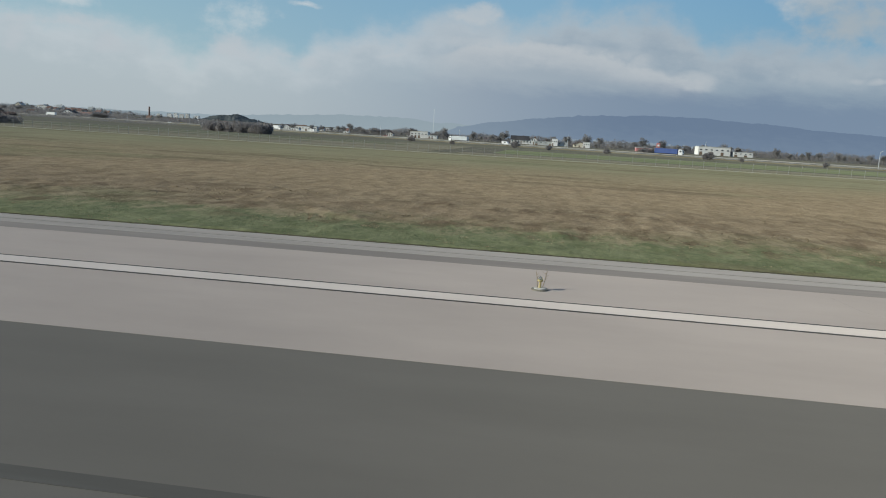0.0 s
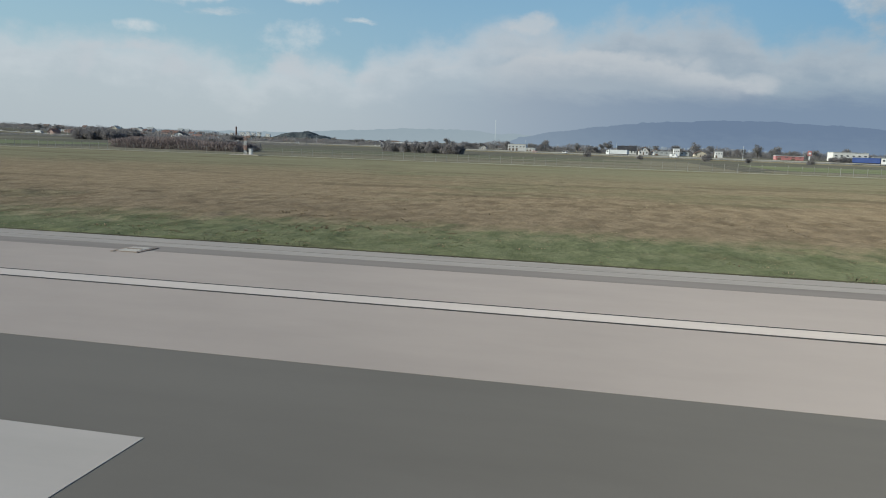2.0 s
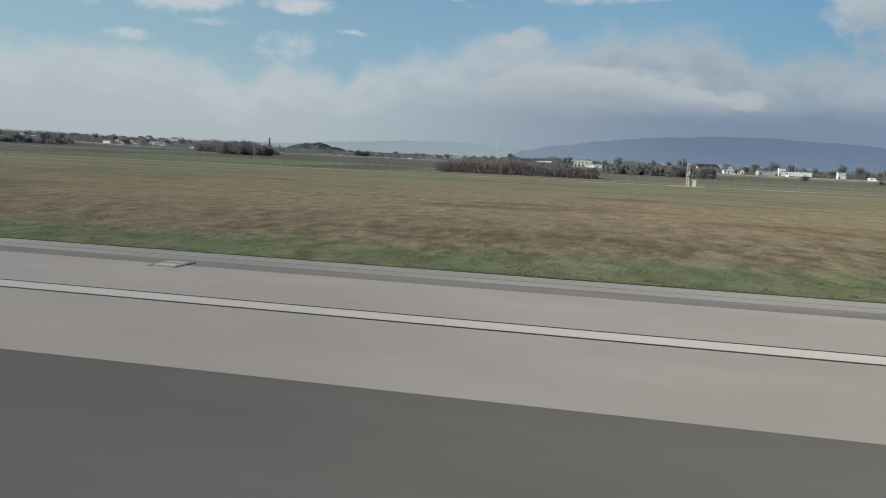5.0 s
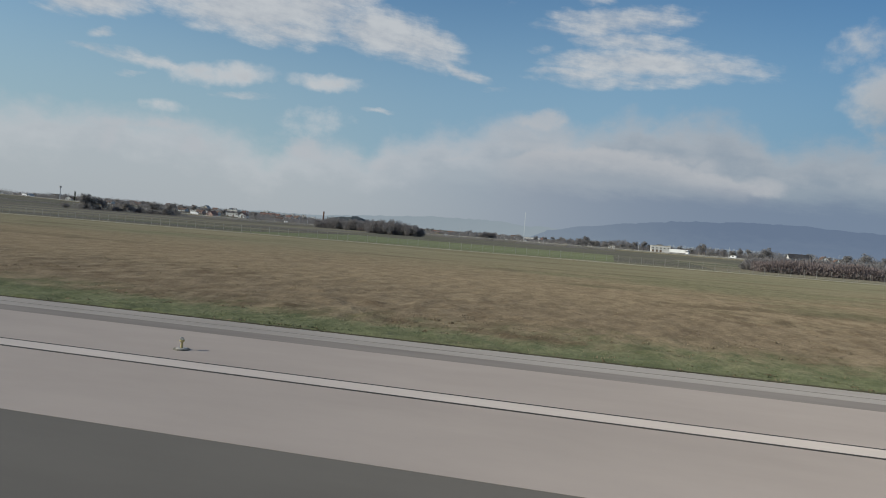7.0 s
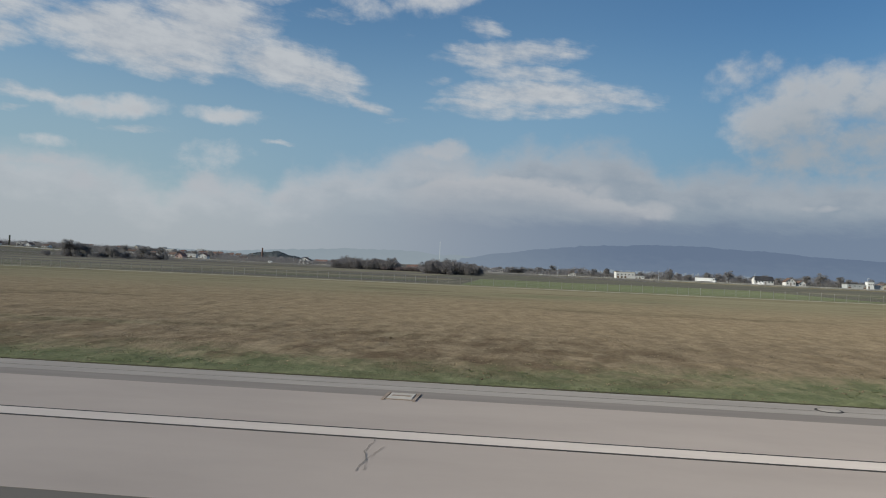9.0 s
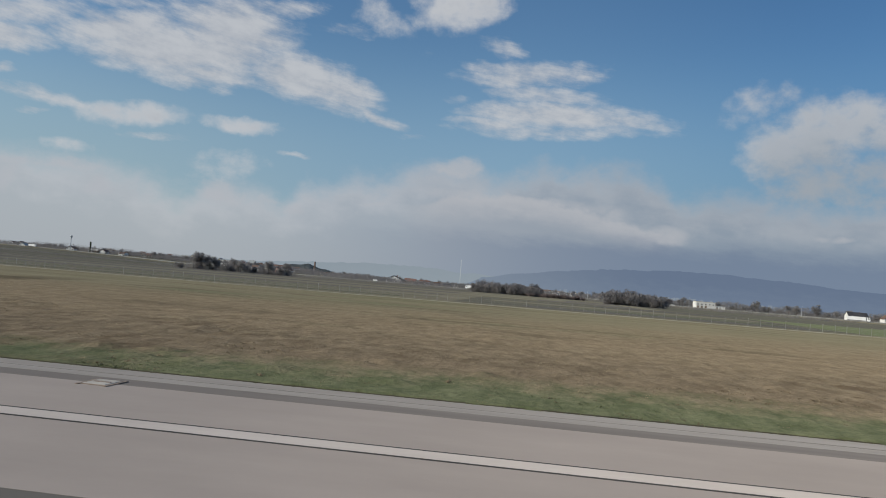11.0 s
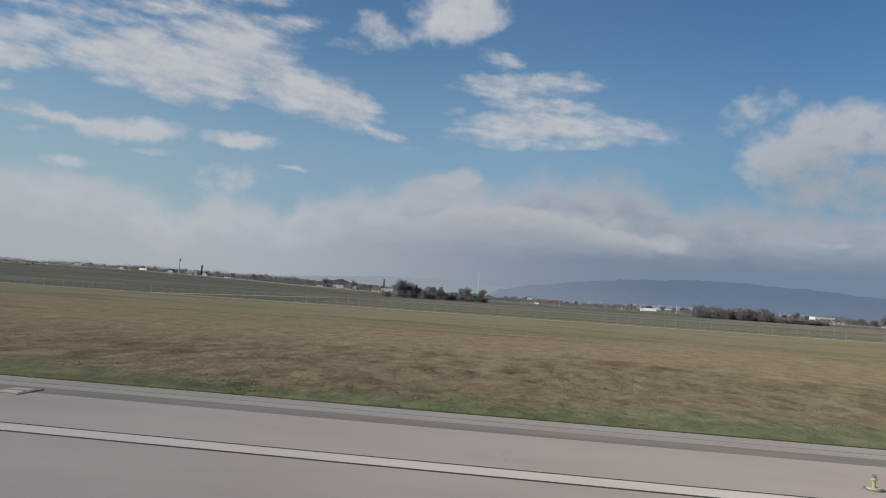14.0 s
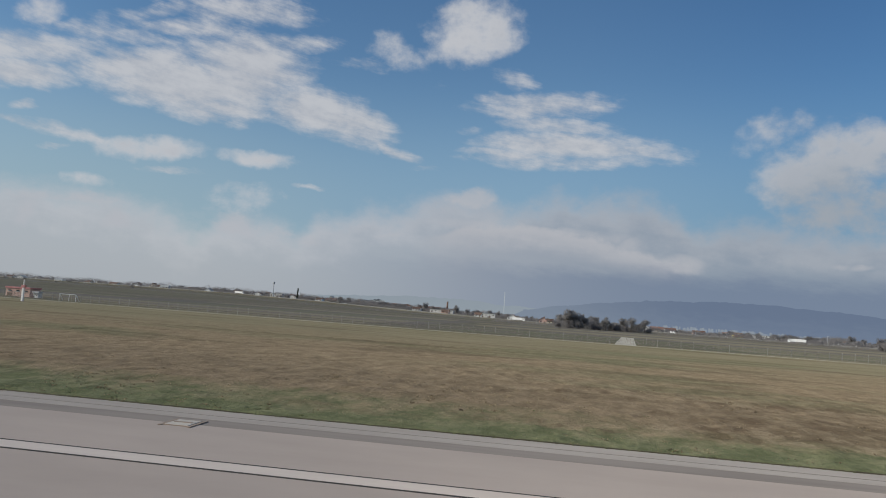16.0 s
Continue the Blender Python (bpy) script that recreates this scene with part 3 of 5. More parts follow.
tagged(part("ground", bm, M_GRASS), "flat winter grassland, green by the pavement and straw further out", "ground", "", "structure").location.z = -0.03

X0, X1 = -1500.0, 900.0
setting("runway_centre", M_ASPHALT, X0, X1, -8.45, 8.45, -0.3, 0.0, "dark grooved asphalt of the runway centre")
for side in (1, -1):
    def band(name, material, y0, y1, z0, z1, label, side=side):
        a, b = sorted((side * y0, side * y1))
        return setting(name, material, X0, X1, a, b, z0, z1, label)
    band("runway_concrete", M_CONCRETE, 8.45, 15.81, -0.3, 0.004, "pale pinkish grey runway concrete")
    band("shoulder_dark_band", M_SHOULDER_DARK, 15.81, 16.63, -0.3, 0.0, "dark asphalt band beside the concrete")
    band("shoulder", M_SHOULDER, 16.63, 17.93, -0.3, 0.004, "light grey asphalt shoulder")
    band("shoulder_joint", M_SHOULDER_DARK, 17.15, 17.2, 0.004, 0.008, "thin dark joint in the shoulder")
    band("edge_stripe", M_PAINT, 12.06, 12.58, 0.004, 0.01, "worn white runway edge line")
    band("edge_stripe_border", M_SEAM, 12.58, 12.66, 0.004, 0.009, "dark border of the white edge line")
    band("edge_stripe_border", M_SEAM, 11.98, 12.06, 0.004, 0.009, "dark border of the white edge line")
    # dark strip in place of the shadow line where turf meets shoulder
    band("verge_shade_strip", M_LIP_SHADE, 17.93, 18.02, -0.1, 0.022, "dark strip painted as shade along the edge of the shoulder")
    for k in range(8):
        setting("touchdown_marking", M_MARKING, -58.5 - 87.5 * (k - 2), -45.35 - 87.5 * (k - 2), *sorted((side * 2.9, side * 5.78)), 0.0, 0.006, "worn white touchdown zone marking")
band = None
setting("tyre_marks", M_RUBBER, -30, 10, 4.52, 4.74, 0.0, 0.004, "faint dark tyre rubber streak")
setting("tyre_marks", M_RUBBER, -24, -18.5, 7.17, 7.22, 0.0, 0.004, "faint dark tyre rubber streak")
for k in range(2):
    setting("centre_line", M_PAINT, -100 - 60 * k, -82.5 - 60 * k, -0.25, 0.25, 0.0, 0.006, "white runway centre line dash")


def ribbon(name, points, width, label, z=0.012, material=None):
    """A flat winding band through points of the pavement, uneven in width."""
    bm = bmesh.new()
    rows, fine = [], []
    for (xa, ya), (xb, yb) in zip(points, points[1:]):
        for i in range(6):
            f = i / 6
            fine.append(Vector((xa + (xb - xa) * f + random.uniform(-1.5, 1.5) * width, ya + (yb - ya) * f, z)))
    fine.append(Vector((*points[-1], z)))
    for i, p in enumerate(fine):
        way = (fine[min(i + 1, len(fine) - 1)] - fine[max(i - 1, 0)]).normalized()
        side = Vector((-way.y, way.x, 0)) * width * random.uniform(0.15, 0.55)
        rows.append((bm.verts.new(p - side), bm.verts.new(p + side)))
    for a, b in zip(rows, rows[1:]):
        bm.faces.new((a[0], a[1], b[1], b[0]))
    return tagged(part(name, bm, material or M_CRACK), label, "", "", "structure")


CRACK = "sealed dark crack across the runway concrete"
ribbon("crack", [(-227.2, 10.1), (-227.16, 10.7), (-227.28, 11.15), (-227.27, 11.9)], 0.014, CRACK)
ribbon("crack", [(-227.08, 10.15), (-227.16, 10.7), (-227.04, 11.5)], 0.012, CRACK)
ribbon("crack", [(-413.5, 8.5), (-413.6, 9.46), (-413.65, 10.4), (-413.66, 11.4), (-413.69, 12.2), (-413.8, 13.0), (-413.9, 13.5), (-414.0, 14.4)], 0.017, CRACK)
ribbon("crack", [(-361.17, 8.5), (-361.23, 9.4), (-361.29, 10.5), (-361.04, 11.3)], 0.014, CRACK)
ribbon("crack", [(-315.65, 12.75), (-315.75, 14.5), (-315.85, 15.8)], 0.018, CRACK)
ribbon("crack", [(-75.75, 13.2), (-75.81, 13.58), (-75.95, 14.3), (-75.94, 15.07), (-76.05, 15.6)], 0.007, CRACK)
ribbon("crack", [(-70.5, 13.6), (-70.6, 14.08), (-70.67, 14.76), (-70.75, 15.2)], 0.007, CRACK)
ribbon("crack", [(6.4, 13.2), (6.0, 14.2), (5.9, 15.3)], 0.007, CRACK)
ribbon("crack", [(-391.2, 13.0), (-391.3, 13.8), (-391.15, 14.3)], 0.007, CRACK)
tagged(box_part("asphalt_patch", M_ASPHALT, None, -320.3, -318.5, 8.45, 11.92, 0.004, 0.01), "dark asphalt repair patch in the concrete", "", "", "structure")


def smooth(a, times):
    for _ in range(times):
        a = (a + np.roll(a, 1, 0) + np.roll(a, -1, 0)) / 3
        a = (a + np.roll(a, 1, 1) + np.roll(a, -1, 1)) / 3
    return a / a.std()


def turf():
    """The uneven sod beside the runway: tussocks, hollows and a ragged lip over the shoulder."""
    rng = np.random.default_rng(5)
    xs = np.arange(-575, 90, 0.24)
    ys = 17.9 + np.concatenate([[0.0, 0.05, 0.14], np.cumsum(0.2 * 1.012 ** np.arange(120)) + 0.1])
    shape = (len(xs), len(ys))
    white = rng.normal(size=shape)
    mound = np.clip(smooth(white, 1) - 0.2, 0.0, 2.0)
    where = np.clip(smooth(rng.normal(size=shape), 14) * 0.6 + 0.6, 0.1, 1.5)
    near = 0.35 + 0.65 * np.exp(-(((ys - 25.0) / 9.0) ** 2))
    z = 0.012 * white + 0.032 * mound * where * near + 0.008 * smooth(rng.normal(size=shape), 5) + 0.01 * smooth(rng.normal(size=shape), 60)
    z = np.clip(z, -0.07, 0.24) + 0.03
    z[:, 0] = -0.06
    z[:, 1] = 0.0
    y = np.broadcast_to(ys, shape) + rng.normal(size=shape) * 0.03
    x = np.broadcast_to(xs[:, None], shape) + rng.normal(size=shape) * 0.05
    y[:, -1], z[:, -1] = ys[-1], -0.1
    k = np.arange(shape[0] * shape[1]).reshape(shape)
    faces = np.stack([k[:-1, :-1], k[1:, :-1], k[1:, 1:], k[:-1, 1:]], -1).reshape(-1, 4)
    ob = raw("turf", np.stack([x, y, z], -1).reshape(-1, 3).tolist(), faces.tolist(), M_GRASS)
    ob.data.polygons.foreach_set("use_smooth", [True] * len(faces))
    return tagged(ob, "uneven winter turf beside the runway", "turf", "", "structure")


def grass_edge(count):
    """Blades that hang over the edge of the shoulder."""
    rng = np.random.default_rng(count)
    x, y = rng.uniform(-560, 75, count), 17.86 + rng.beta(0.9, 3.0, count) * 1.6
    h, a = rng.uniform(0.3, 1.0, count) * 0.05, rng.uniform(0, 6.3, count)
    w, lean = rng.uniform(0.012, 0.03, count), rng.uniform(0.3, 1.6, count) * h
    c, d = np.cos(a), np.sin(a)
    verts = np.empty((count, 3, 3))
    verts[:, 0] = np.stack([x - w * d, y + w * c, np.full(count, -0.02)], 1)
    verts[:, 1] = np.stack([x + w * d, y - w * c, np.full(count, -0.02)], 1)
    verts[:, 2] = np.stack([x + lean * c, y + lean * d, h], 1)
    faces = np.arange(count * 3).reshape(count, 3)
    return tagged(raw("grass_edge", verts.reshape(-1, 3).tolist(), faces.tolist(), M_BLADES), "ragged grass edge along the runway shoulder", "grass", "", "stuff")


def tussocks(name, clumps, y_mid, y_spread, tall, blades, material, label, seed):
    """Hummocks of arching blades in drifts over the turf."""
    rng = np.random.default_rng(seed)
    cx, cy = rng.uniform(-565, 80, clumps * 4), y_mid + rng.normal(size=clumps * 4) * y_spread
    drift = np.array([noise.noise(Vector((x * 0.11, y * 0.22, seed))) + 0.5 * noise.noise(Vector((x * 0.45, y * 0.6, seed + 3))) for x, y in zip(cx, cy)])
    keep = np.argsort(-(drift + rng.normal(size=clumps * 4) * 0.45))
    keep = [i for i in keep if cy[i] > 18.05][:clumps]
    cx, cy = cx[keep], cy[keep]
    count = clumps * blades
    pick = np.repeat(np.arange(clumps), blades)
    r = (rng.uniform(0.08, 0.24, clumps))[pick]
    top = (rng.uniform(0.45, 1.0, clumps) * tall)[pick]
    a = rng.uniform(0, 2 * np.pi, count)
    c, d = np.cos(a), np.sin(a)
    root = rng.uniform(0.1, 0.8, count) * r
    x, y = cx[pick] + root * c * 1.6, cy[pick] + root * d
    h = top * rng.uniform(0.5, 1.0, count) * (1.15 - root / r * 0.5)
    w, reach = rng.uniform(0.008, 0.02, count), rng.uniform(0.5, 1.4, count) * h
    verts = np.empty((count, 5, 3))
    base = np.full(count, 0.0)
    verts[:, 0] = np.stack([x - w * d, y + w * c, base], 1)
    verts[:, 1] = np.stack([x + w * d, y - w * c, base], 1)
    verts[:, 2] = np.stack([x + 0.4 * reach * c + 0.8 * w * d, y + 0.4 * reach * d - 0.8 * w * c, h], 1)
    verts[:, 3] = np.stack([x + 0.4 * reach * c - 0.8 * w * d, y + 0.4 * reach * d + 0.8 * w * c, h], 1)
    verts[:, 4] = np.stack([x + 1.3 * reach * c, y + 1.3 * reach * d, h * 0.72], 1)
    k = np.arange(count)[:, None] * 5
    faces = (k + np.array([[0, 1, 2]])).tolist() + (k + np.array([[0, 2, 3]])).tolist() + (k + np.array([[3, 2, 4]])).tolist()
    return tagged(raw(name, verts.reshape(-1, 3).tolist(), faces, material), label, "grass", "", "stuff")


turf()
grass_edge(60000)
tussocks("green_tussocks", 9000, 18.6, 1.8, 0.05, 8, M_BLADES, "short green grass tussocks beside the shoulder", 21)
tussocks("dry_tussocks", 16000, 26, 8.5, 0.075, 8, M_STRAW, "dry straw-coloured grass tussocks on the turf", 22)
tussocks("dead_tussocks", 13000, 23.5, 6.0, 0.07, 8, M_DEAD, "brown dead weed tussocks in the turf", 23)




# runway edge lights and pit covers ---------------------------------------------
def disc(bm, r, z0, z1, sides=20, x=0.0, y=0.0):
    add_tube(bm, (x, y, z0), (x, y, z1), r, r * 0.94, sides)


def edge_light(at):
    lamp = thing("runway_edge_light", "small yellow elevated runway edge light on a round base", "runway light", "runway edge lights", at)
    bm = bmesh.new(); disc(bm, 0.17, 0.0, 0.025)
    part("base_ring", bm, M_RING, lamp, "dark weathered ring set in the concrete")
    bm = bmesh.new(); disc(bm, 0.12, 0.025, 0.04)
    part("base_plate", bm, M_LAMP_METAL, lamp)
    bm = bmesh.new(); add_tube(bm, (0, 0, 0.04), (0, 0, 0.15), 0.03, 0.024, 10)
    part("stem", bm, M_YELLOW, lamp)
    bm = bmesh.new()
    add_tube(bm, (0, 0, 0.15), (0, 0, 0.175), 0.03, 0.055, 12)
    add_tube(bm, (0, 0, 0.175), (0, 0, 0.205), 0.055, 0.05, 12)
    part("housing", bm, M_YELLOW, lamp)
    bm = bmesh.new()
    bmesh.ops.create_uvsphere(bm, u_segments=12, v_segments=8, radius=0.045)
    for v in bm.verts:
        v.co.z = 0.205 + max(v.co.z, 0.0) * 1.3
    part("dome", bm, M_LAMP_GLASS, lamp, "clear glass dome")
    return lamp


def glass(name):
    mat = bpy.data.materials.new(name)
    mat.use_nodes = True
    b = mat.node_tree.nodes["Principled BSDF"]
    b.inputs["Base Color"].default_value = (0.6, 0.62, 0.58, 1)
    b.inputs["Roughness"].default_value = 0.08
    b.inputs["Transmission Weight"].default_value = 0.85
    return mat


M_LAMP_GLASS = glass("lamp_glass")
first = edge_light(pose(35, 13.62, 0.004))
for k in range(0, 17):
    copy_thing(first, pose(-35.0 * k, 13.62, 0.004, 0, 0, 25 * k))


def dry_weed(x, y, bend, tall):
    bm = bmesh.new()
    p = Vector((0, 0, 0))
    for i in range(6):
        q = p + Vector((bend * (0.2 + 0.25 * i) * tall / 6 + random.uniform(-0.01, 0.01), random.uniform(-0.01, 0.01), tall / 6))
        add_tube(bm, p, q, 0.007, 0.005, 5)
        if i > 1:
            add_tube(bm, q, q + Vector((random.uniform(-0.08, 0.08), 0, 0.05)), 0.004, 0.002, 4)
        p = q
    ob = part("dry_weed", bm, M_STRAW)
    ob.location = (x, y, 0.0)
    return tagged(ob, "thin dry weed stalk beside a runway light", "weed")


dry_weed(-209.82, 13.62, 1.1, 0.36)
dry_weed(0.06, 13.7, 0.3, 0.36)
dry_weed(-0.04, 13.66, -0.2, 0.33)
dry_weed(-140.1, 13.66, -0.3, 0.36)


def pit_cover(at):
    pit = thing("pit_cover", "square pale concrete cable pit cover with a steel frame", "pit cover", "cable pit covers", at)
    bm = bmesh.new(); add_box(bm, -0.27, 0.27, -0.33, 0.33, 0.0, 0.022)
    part("slab", bm, M_PIT, pit, "", 0.008)
    for x in (-0.33, 0.33):
        box_part("rail", M_PIT_FRAME, pit, x - 0.035, x + 0.035, -0.46, 0.44, 0.0, 0.016)
    for y in (-0.36, 0.36):
        box_part("edge", M_PIT_FRAME, pit, -0.29, 0.29, y - 0.02, y + 0.02, 0.0, 0.014)
    bm = bmesh.new(); add_box(bm, -0.2, 0.2, -0.05, 0.05, 0.022, 0.03)
    part("lifting_bar", bm, M_PIT_FRAME, pit)
    return pit


first = pit_cover(pose(17.5, 15.85, 0.006))
for k in range(0, 16):
    copy_thing(first, pose(-17.5 - 35.0 * k + 0.05, 15.85, 0.006, 0, 0, random.uniform(-1.5, 1.5)))

for x, y in ((-218.1, 17.3), (-452.6, 17.05)):
    hole = thing("manhole_cover", "round steel manhole cover in the shoulder", "manhole", "", pose(x, y, 0.004))
    bm = bmesh.new(); disc(bm, 0.3, 0.0, 0.012)
    part("ring", bm, M_SEAM, hole)
    bm = bmesh.new(); disc(bm, 0.24, 0.012, 0.02)
    part("lid", bm, M_SHOULDER, hole)


# the land behind ----------------------------------------------------------------
def step(v, a, b):
    t = min(max((v - a) / (b - a), 0.0), 1.0)
    return t * t * (3 - 2 * t)


def rise(x, y):
    """The land climbs a little to the west and dips in the middle."""
    return 6.0 * step(-x, 380, 760) * step(y, 330, 640) - 1.6 * step(y, 420, 800) * step(x, -420, -250)


for v in bpy.data.objects["ground"].data.vertices:
    v.co.z = rise(v.co.x, v.co.y)


def field(material, x0, x1, y0, y1, label):
    return tagged(box_part("field", material, None, x0, x1, y0, y1, -0.2, -0.005), label, "field", "", "structure")


field(M_PALEGREEN, -234, -166, 120, 190, "sown field, fresh pale green")
field(M_STUBBLE, -150, -20, 121, 205, "stubble field, dull straw")
field(M_STUBBLE, -430, -300, 119, 205, "stubble field, pale straw")
field(M_STUBBLE, -440, -250, 206, 330, "stubble field, dull straw")
field(M_PLOUGH, -760, -490, 150, 325, "bare ploughed field, dark earth")
field(M_PALEGREEN, -10, 120, 140, 186, "sown field, fresh pale green")
# narrow strips of other crops across the larger fields
strips = random.Random(17)
for x0, x1, far in ((-1060, -770, 330), (-765, -610, 322), (-606, -492, 318), (-488, -300, 322), (-296, -236, 300), (-160, -30, 200), (-20, 160, 138)):
    y = 121.5 + strips.uniform(0, 6)
    while y < far - 14:
        deep = strips.uniform(5, 16) + (y - 120) * 0.09
        material, words = strips.choice(((M_PLOUGH, "bare ploughed strip, grey-brown earth"), (M_FALLOW, "weedy fallow strip, dull green"), (M_STUBBLE, "stubble strip, pale straw")))
        ends = sorted((x0 + strips.uniform(0, 25), x1 - strips.uniform(0, 25)))
        tagged(box_part("field_strip", material, None, ends[0], ends[1], y, y + deep, -0.2, -0.001), words, "field", "", "structure")
        y += deep + strips.uniform(1.5, 14)
tagged(box_part("fence_track", M_GRAVEL, None, -700, 260, 113.4, 114.5, -0.2, -0.004), "pale gravel track along the airfield fence", "track", "", "structure")
bm = bmesh.new()
for corners in (((-453.6, 114.5), (-450.4, 114.5), (-441.6, 190), (-444.6, 190)),):
    low, high = [bm.verts.new((x, y, -0.2)) for x, y in corners], [bm.verts.new((x, y, 0.012)) for x, y in corners]
    bm.faces.new(high)
    for i in range(4):
        bm.faces.new((low[i], low[(i + 1) % 4], high[(i + 1) % 4], high[i]))
tagged(part("perimeter_path", bm, M_GRAVEL), "pale dirt path leading away from the fence", "path", "", "structure")

# fence ----------------------------------------------------------------------------
bm = bmesh.new()
add_box(bm, -0.021, 0.021, -0.021, 0.021, -0.1, 1.12)
add_prism(bm, [(-0.027, 1.12), (0.027, 1.12), (0.027, 1.2), (-0.027, 1.2)], -0.16, 0.02)
POST = mesh_of("post", bm, M_FENCE)
bm = bmesh.new()
add_box(bm, -14, 14, -0.008, 0.008, 0.0, 0.012)
WIRE = mesh_of("wire", bm, M_WIRE)


def fence_section(x):
    section = thing("fence_section", "airfield wire fence on pale galvanised posts", "fence", "perimeter fence", pose(x, 115, 0))
    for i in range(16):
        ob = new("post", POST)
        ob.parent, ob.location = section, (-14 + 1.75 * i + random.uniform(-0.1, 0.1), 0, random.uniform(-0.04, 0.04))
        ob.rotation_euler.y = random.uniform(-0.03, 0.03)
    for z in (0.12, 0.36, 0.6, 0.84, 1.08):
        ob = new("wire", WIRE)
        ob.parent, ob.location = section, (0, -0.05, z)


for k in range(29):
    fence_section(160 - 28 * k)


# instruments and sheds beside the fence ---------------------------------------------
def instrument_mast(x, y, tall, label):
    mast = thing("instrument_mast", label, "mast", "", pose(x, y, -0.03))
    box_part("concrete_base", M_PIT, mast, -2.6, 2.6, -0.6, 0.6, 0.0, 0.12)
    for i in range(4):
        bm = bmesh.new()
        z0, z1 = 0.12 + i * (tall - 0.4) / 4, 0.12 + (i + 1) * (tall - 0.4) / 4
        for dx, dy in ((-0.16, -0.16), (0.16, -0.16), (0.16, 0.16), (-0.16, 0.16)):
            add_tube(bm, (dx, dy, z0), (dx, dy, z1), 0.035, 0.035, 5)
        for dx in (-0.16, 0.16):
            add_tube(bm, (dx, -0.16, z0), (dx, 0.16, z1), 0.025, 0.025, 4)
        for dy in (-0.16, 0.16):
            add_tube(bm, (-0.16, dy, z0), (0.16, dy, z1), 0.025, 0.025, 4)
        add_box(bm, -0.19, 0.19, -0.19, 0.19, z0, z0 + 0.05)
        part("lattice_segment", bm, M_PINK if i % 2 else M_WHITEWALL, mast, "faded red lattice" if i % 2 else "white lattice")
    bm = bmesh.new(); add_box(bm, -0.22, 0.22, -0.05, 0.05, tall - 0.28, tall)
    part("antenna", bm, M_STEEL, mast)
    part("equipment_cabinet", bm_box(0.75, 1.2, -0.25, 0.25, 0.12, 1.05), M_WHITEWALL, mast, "white metal cabinet")
    part("cabinet_roof", bm_box(0.7, 1.25, -0.3, 0.3, 1.05, 1.1), M_GREYWALL, mast)
    return mast


def bm_box(*sides):
    bm = bmesh.new()
    add_box(bm, *sides)
    return bm


instrument_mast(-99.2, 112.4, 3.4, "red and white lattice instrument mast with a white cabinet")
pole = thing("approach_pole", "short white pole with a box on top", "pole", "", pose(-541, 100, -0.03))
part("shaft", bm_box(-0.14, 0.14, -0.14, 0.14, 0, 2.0), M_WHITEWALL, pole)
part("head", bm_box(-0.3, 0.3, -0.2, 0.2, 2.0, 2.4), M_SIGN_RED, pole, "faded red head")
part("tip", bm_box(-0.07, 0.07, -0.07, 0.07, 2.4, 3.2), M_WHITEWALL, pole)

goal = thing("steel_frame", "white tube frame like a goal standing on the grass", "frame", "", pose(-549, 122, -0.03))
for a, b in (((-1.6, 0, 0), (-1.6, 0, 1.2)), ((1.6, 0, 0), (1.6, 0, 1.2)), ((-1.6, 0, 1.2), (1.6, 0, 1.2)), ((1.6, 0, 1.2), (1.6, 1.1, 0)), ((-1.6, 0, 1.2), (-1.6, 1.1, 0)), ((0.3, 0, 0), (0.3, 0, 1.2))):
    bm = bmesh.new()
    add_tube(bm, a, b, 0.055, 0.055, 6)
    part("tube", bm, M_WHITEWALL, goal)


# buildings ------------------------------------------------------------------------------
def openings(parent, name, material, xs, z0, z1, y, wide):
    for x in xs:
        w = part(name, bm_box(x - wide / 2, x + wide / 2, y - 0.06, y + 0.05, z0, z1), material, parent)
        if name == "window":
            part("sill", bm_box(x - wide / 2 - 0.05, x + wide / 2 + 0.05, y - 0.12, y + 0.02, z0 - 0.08, z0), M_GREYWALL, w)


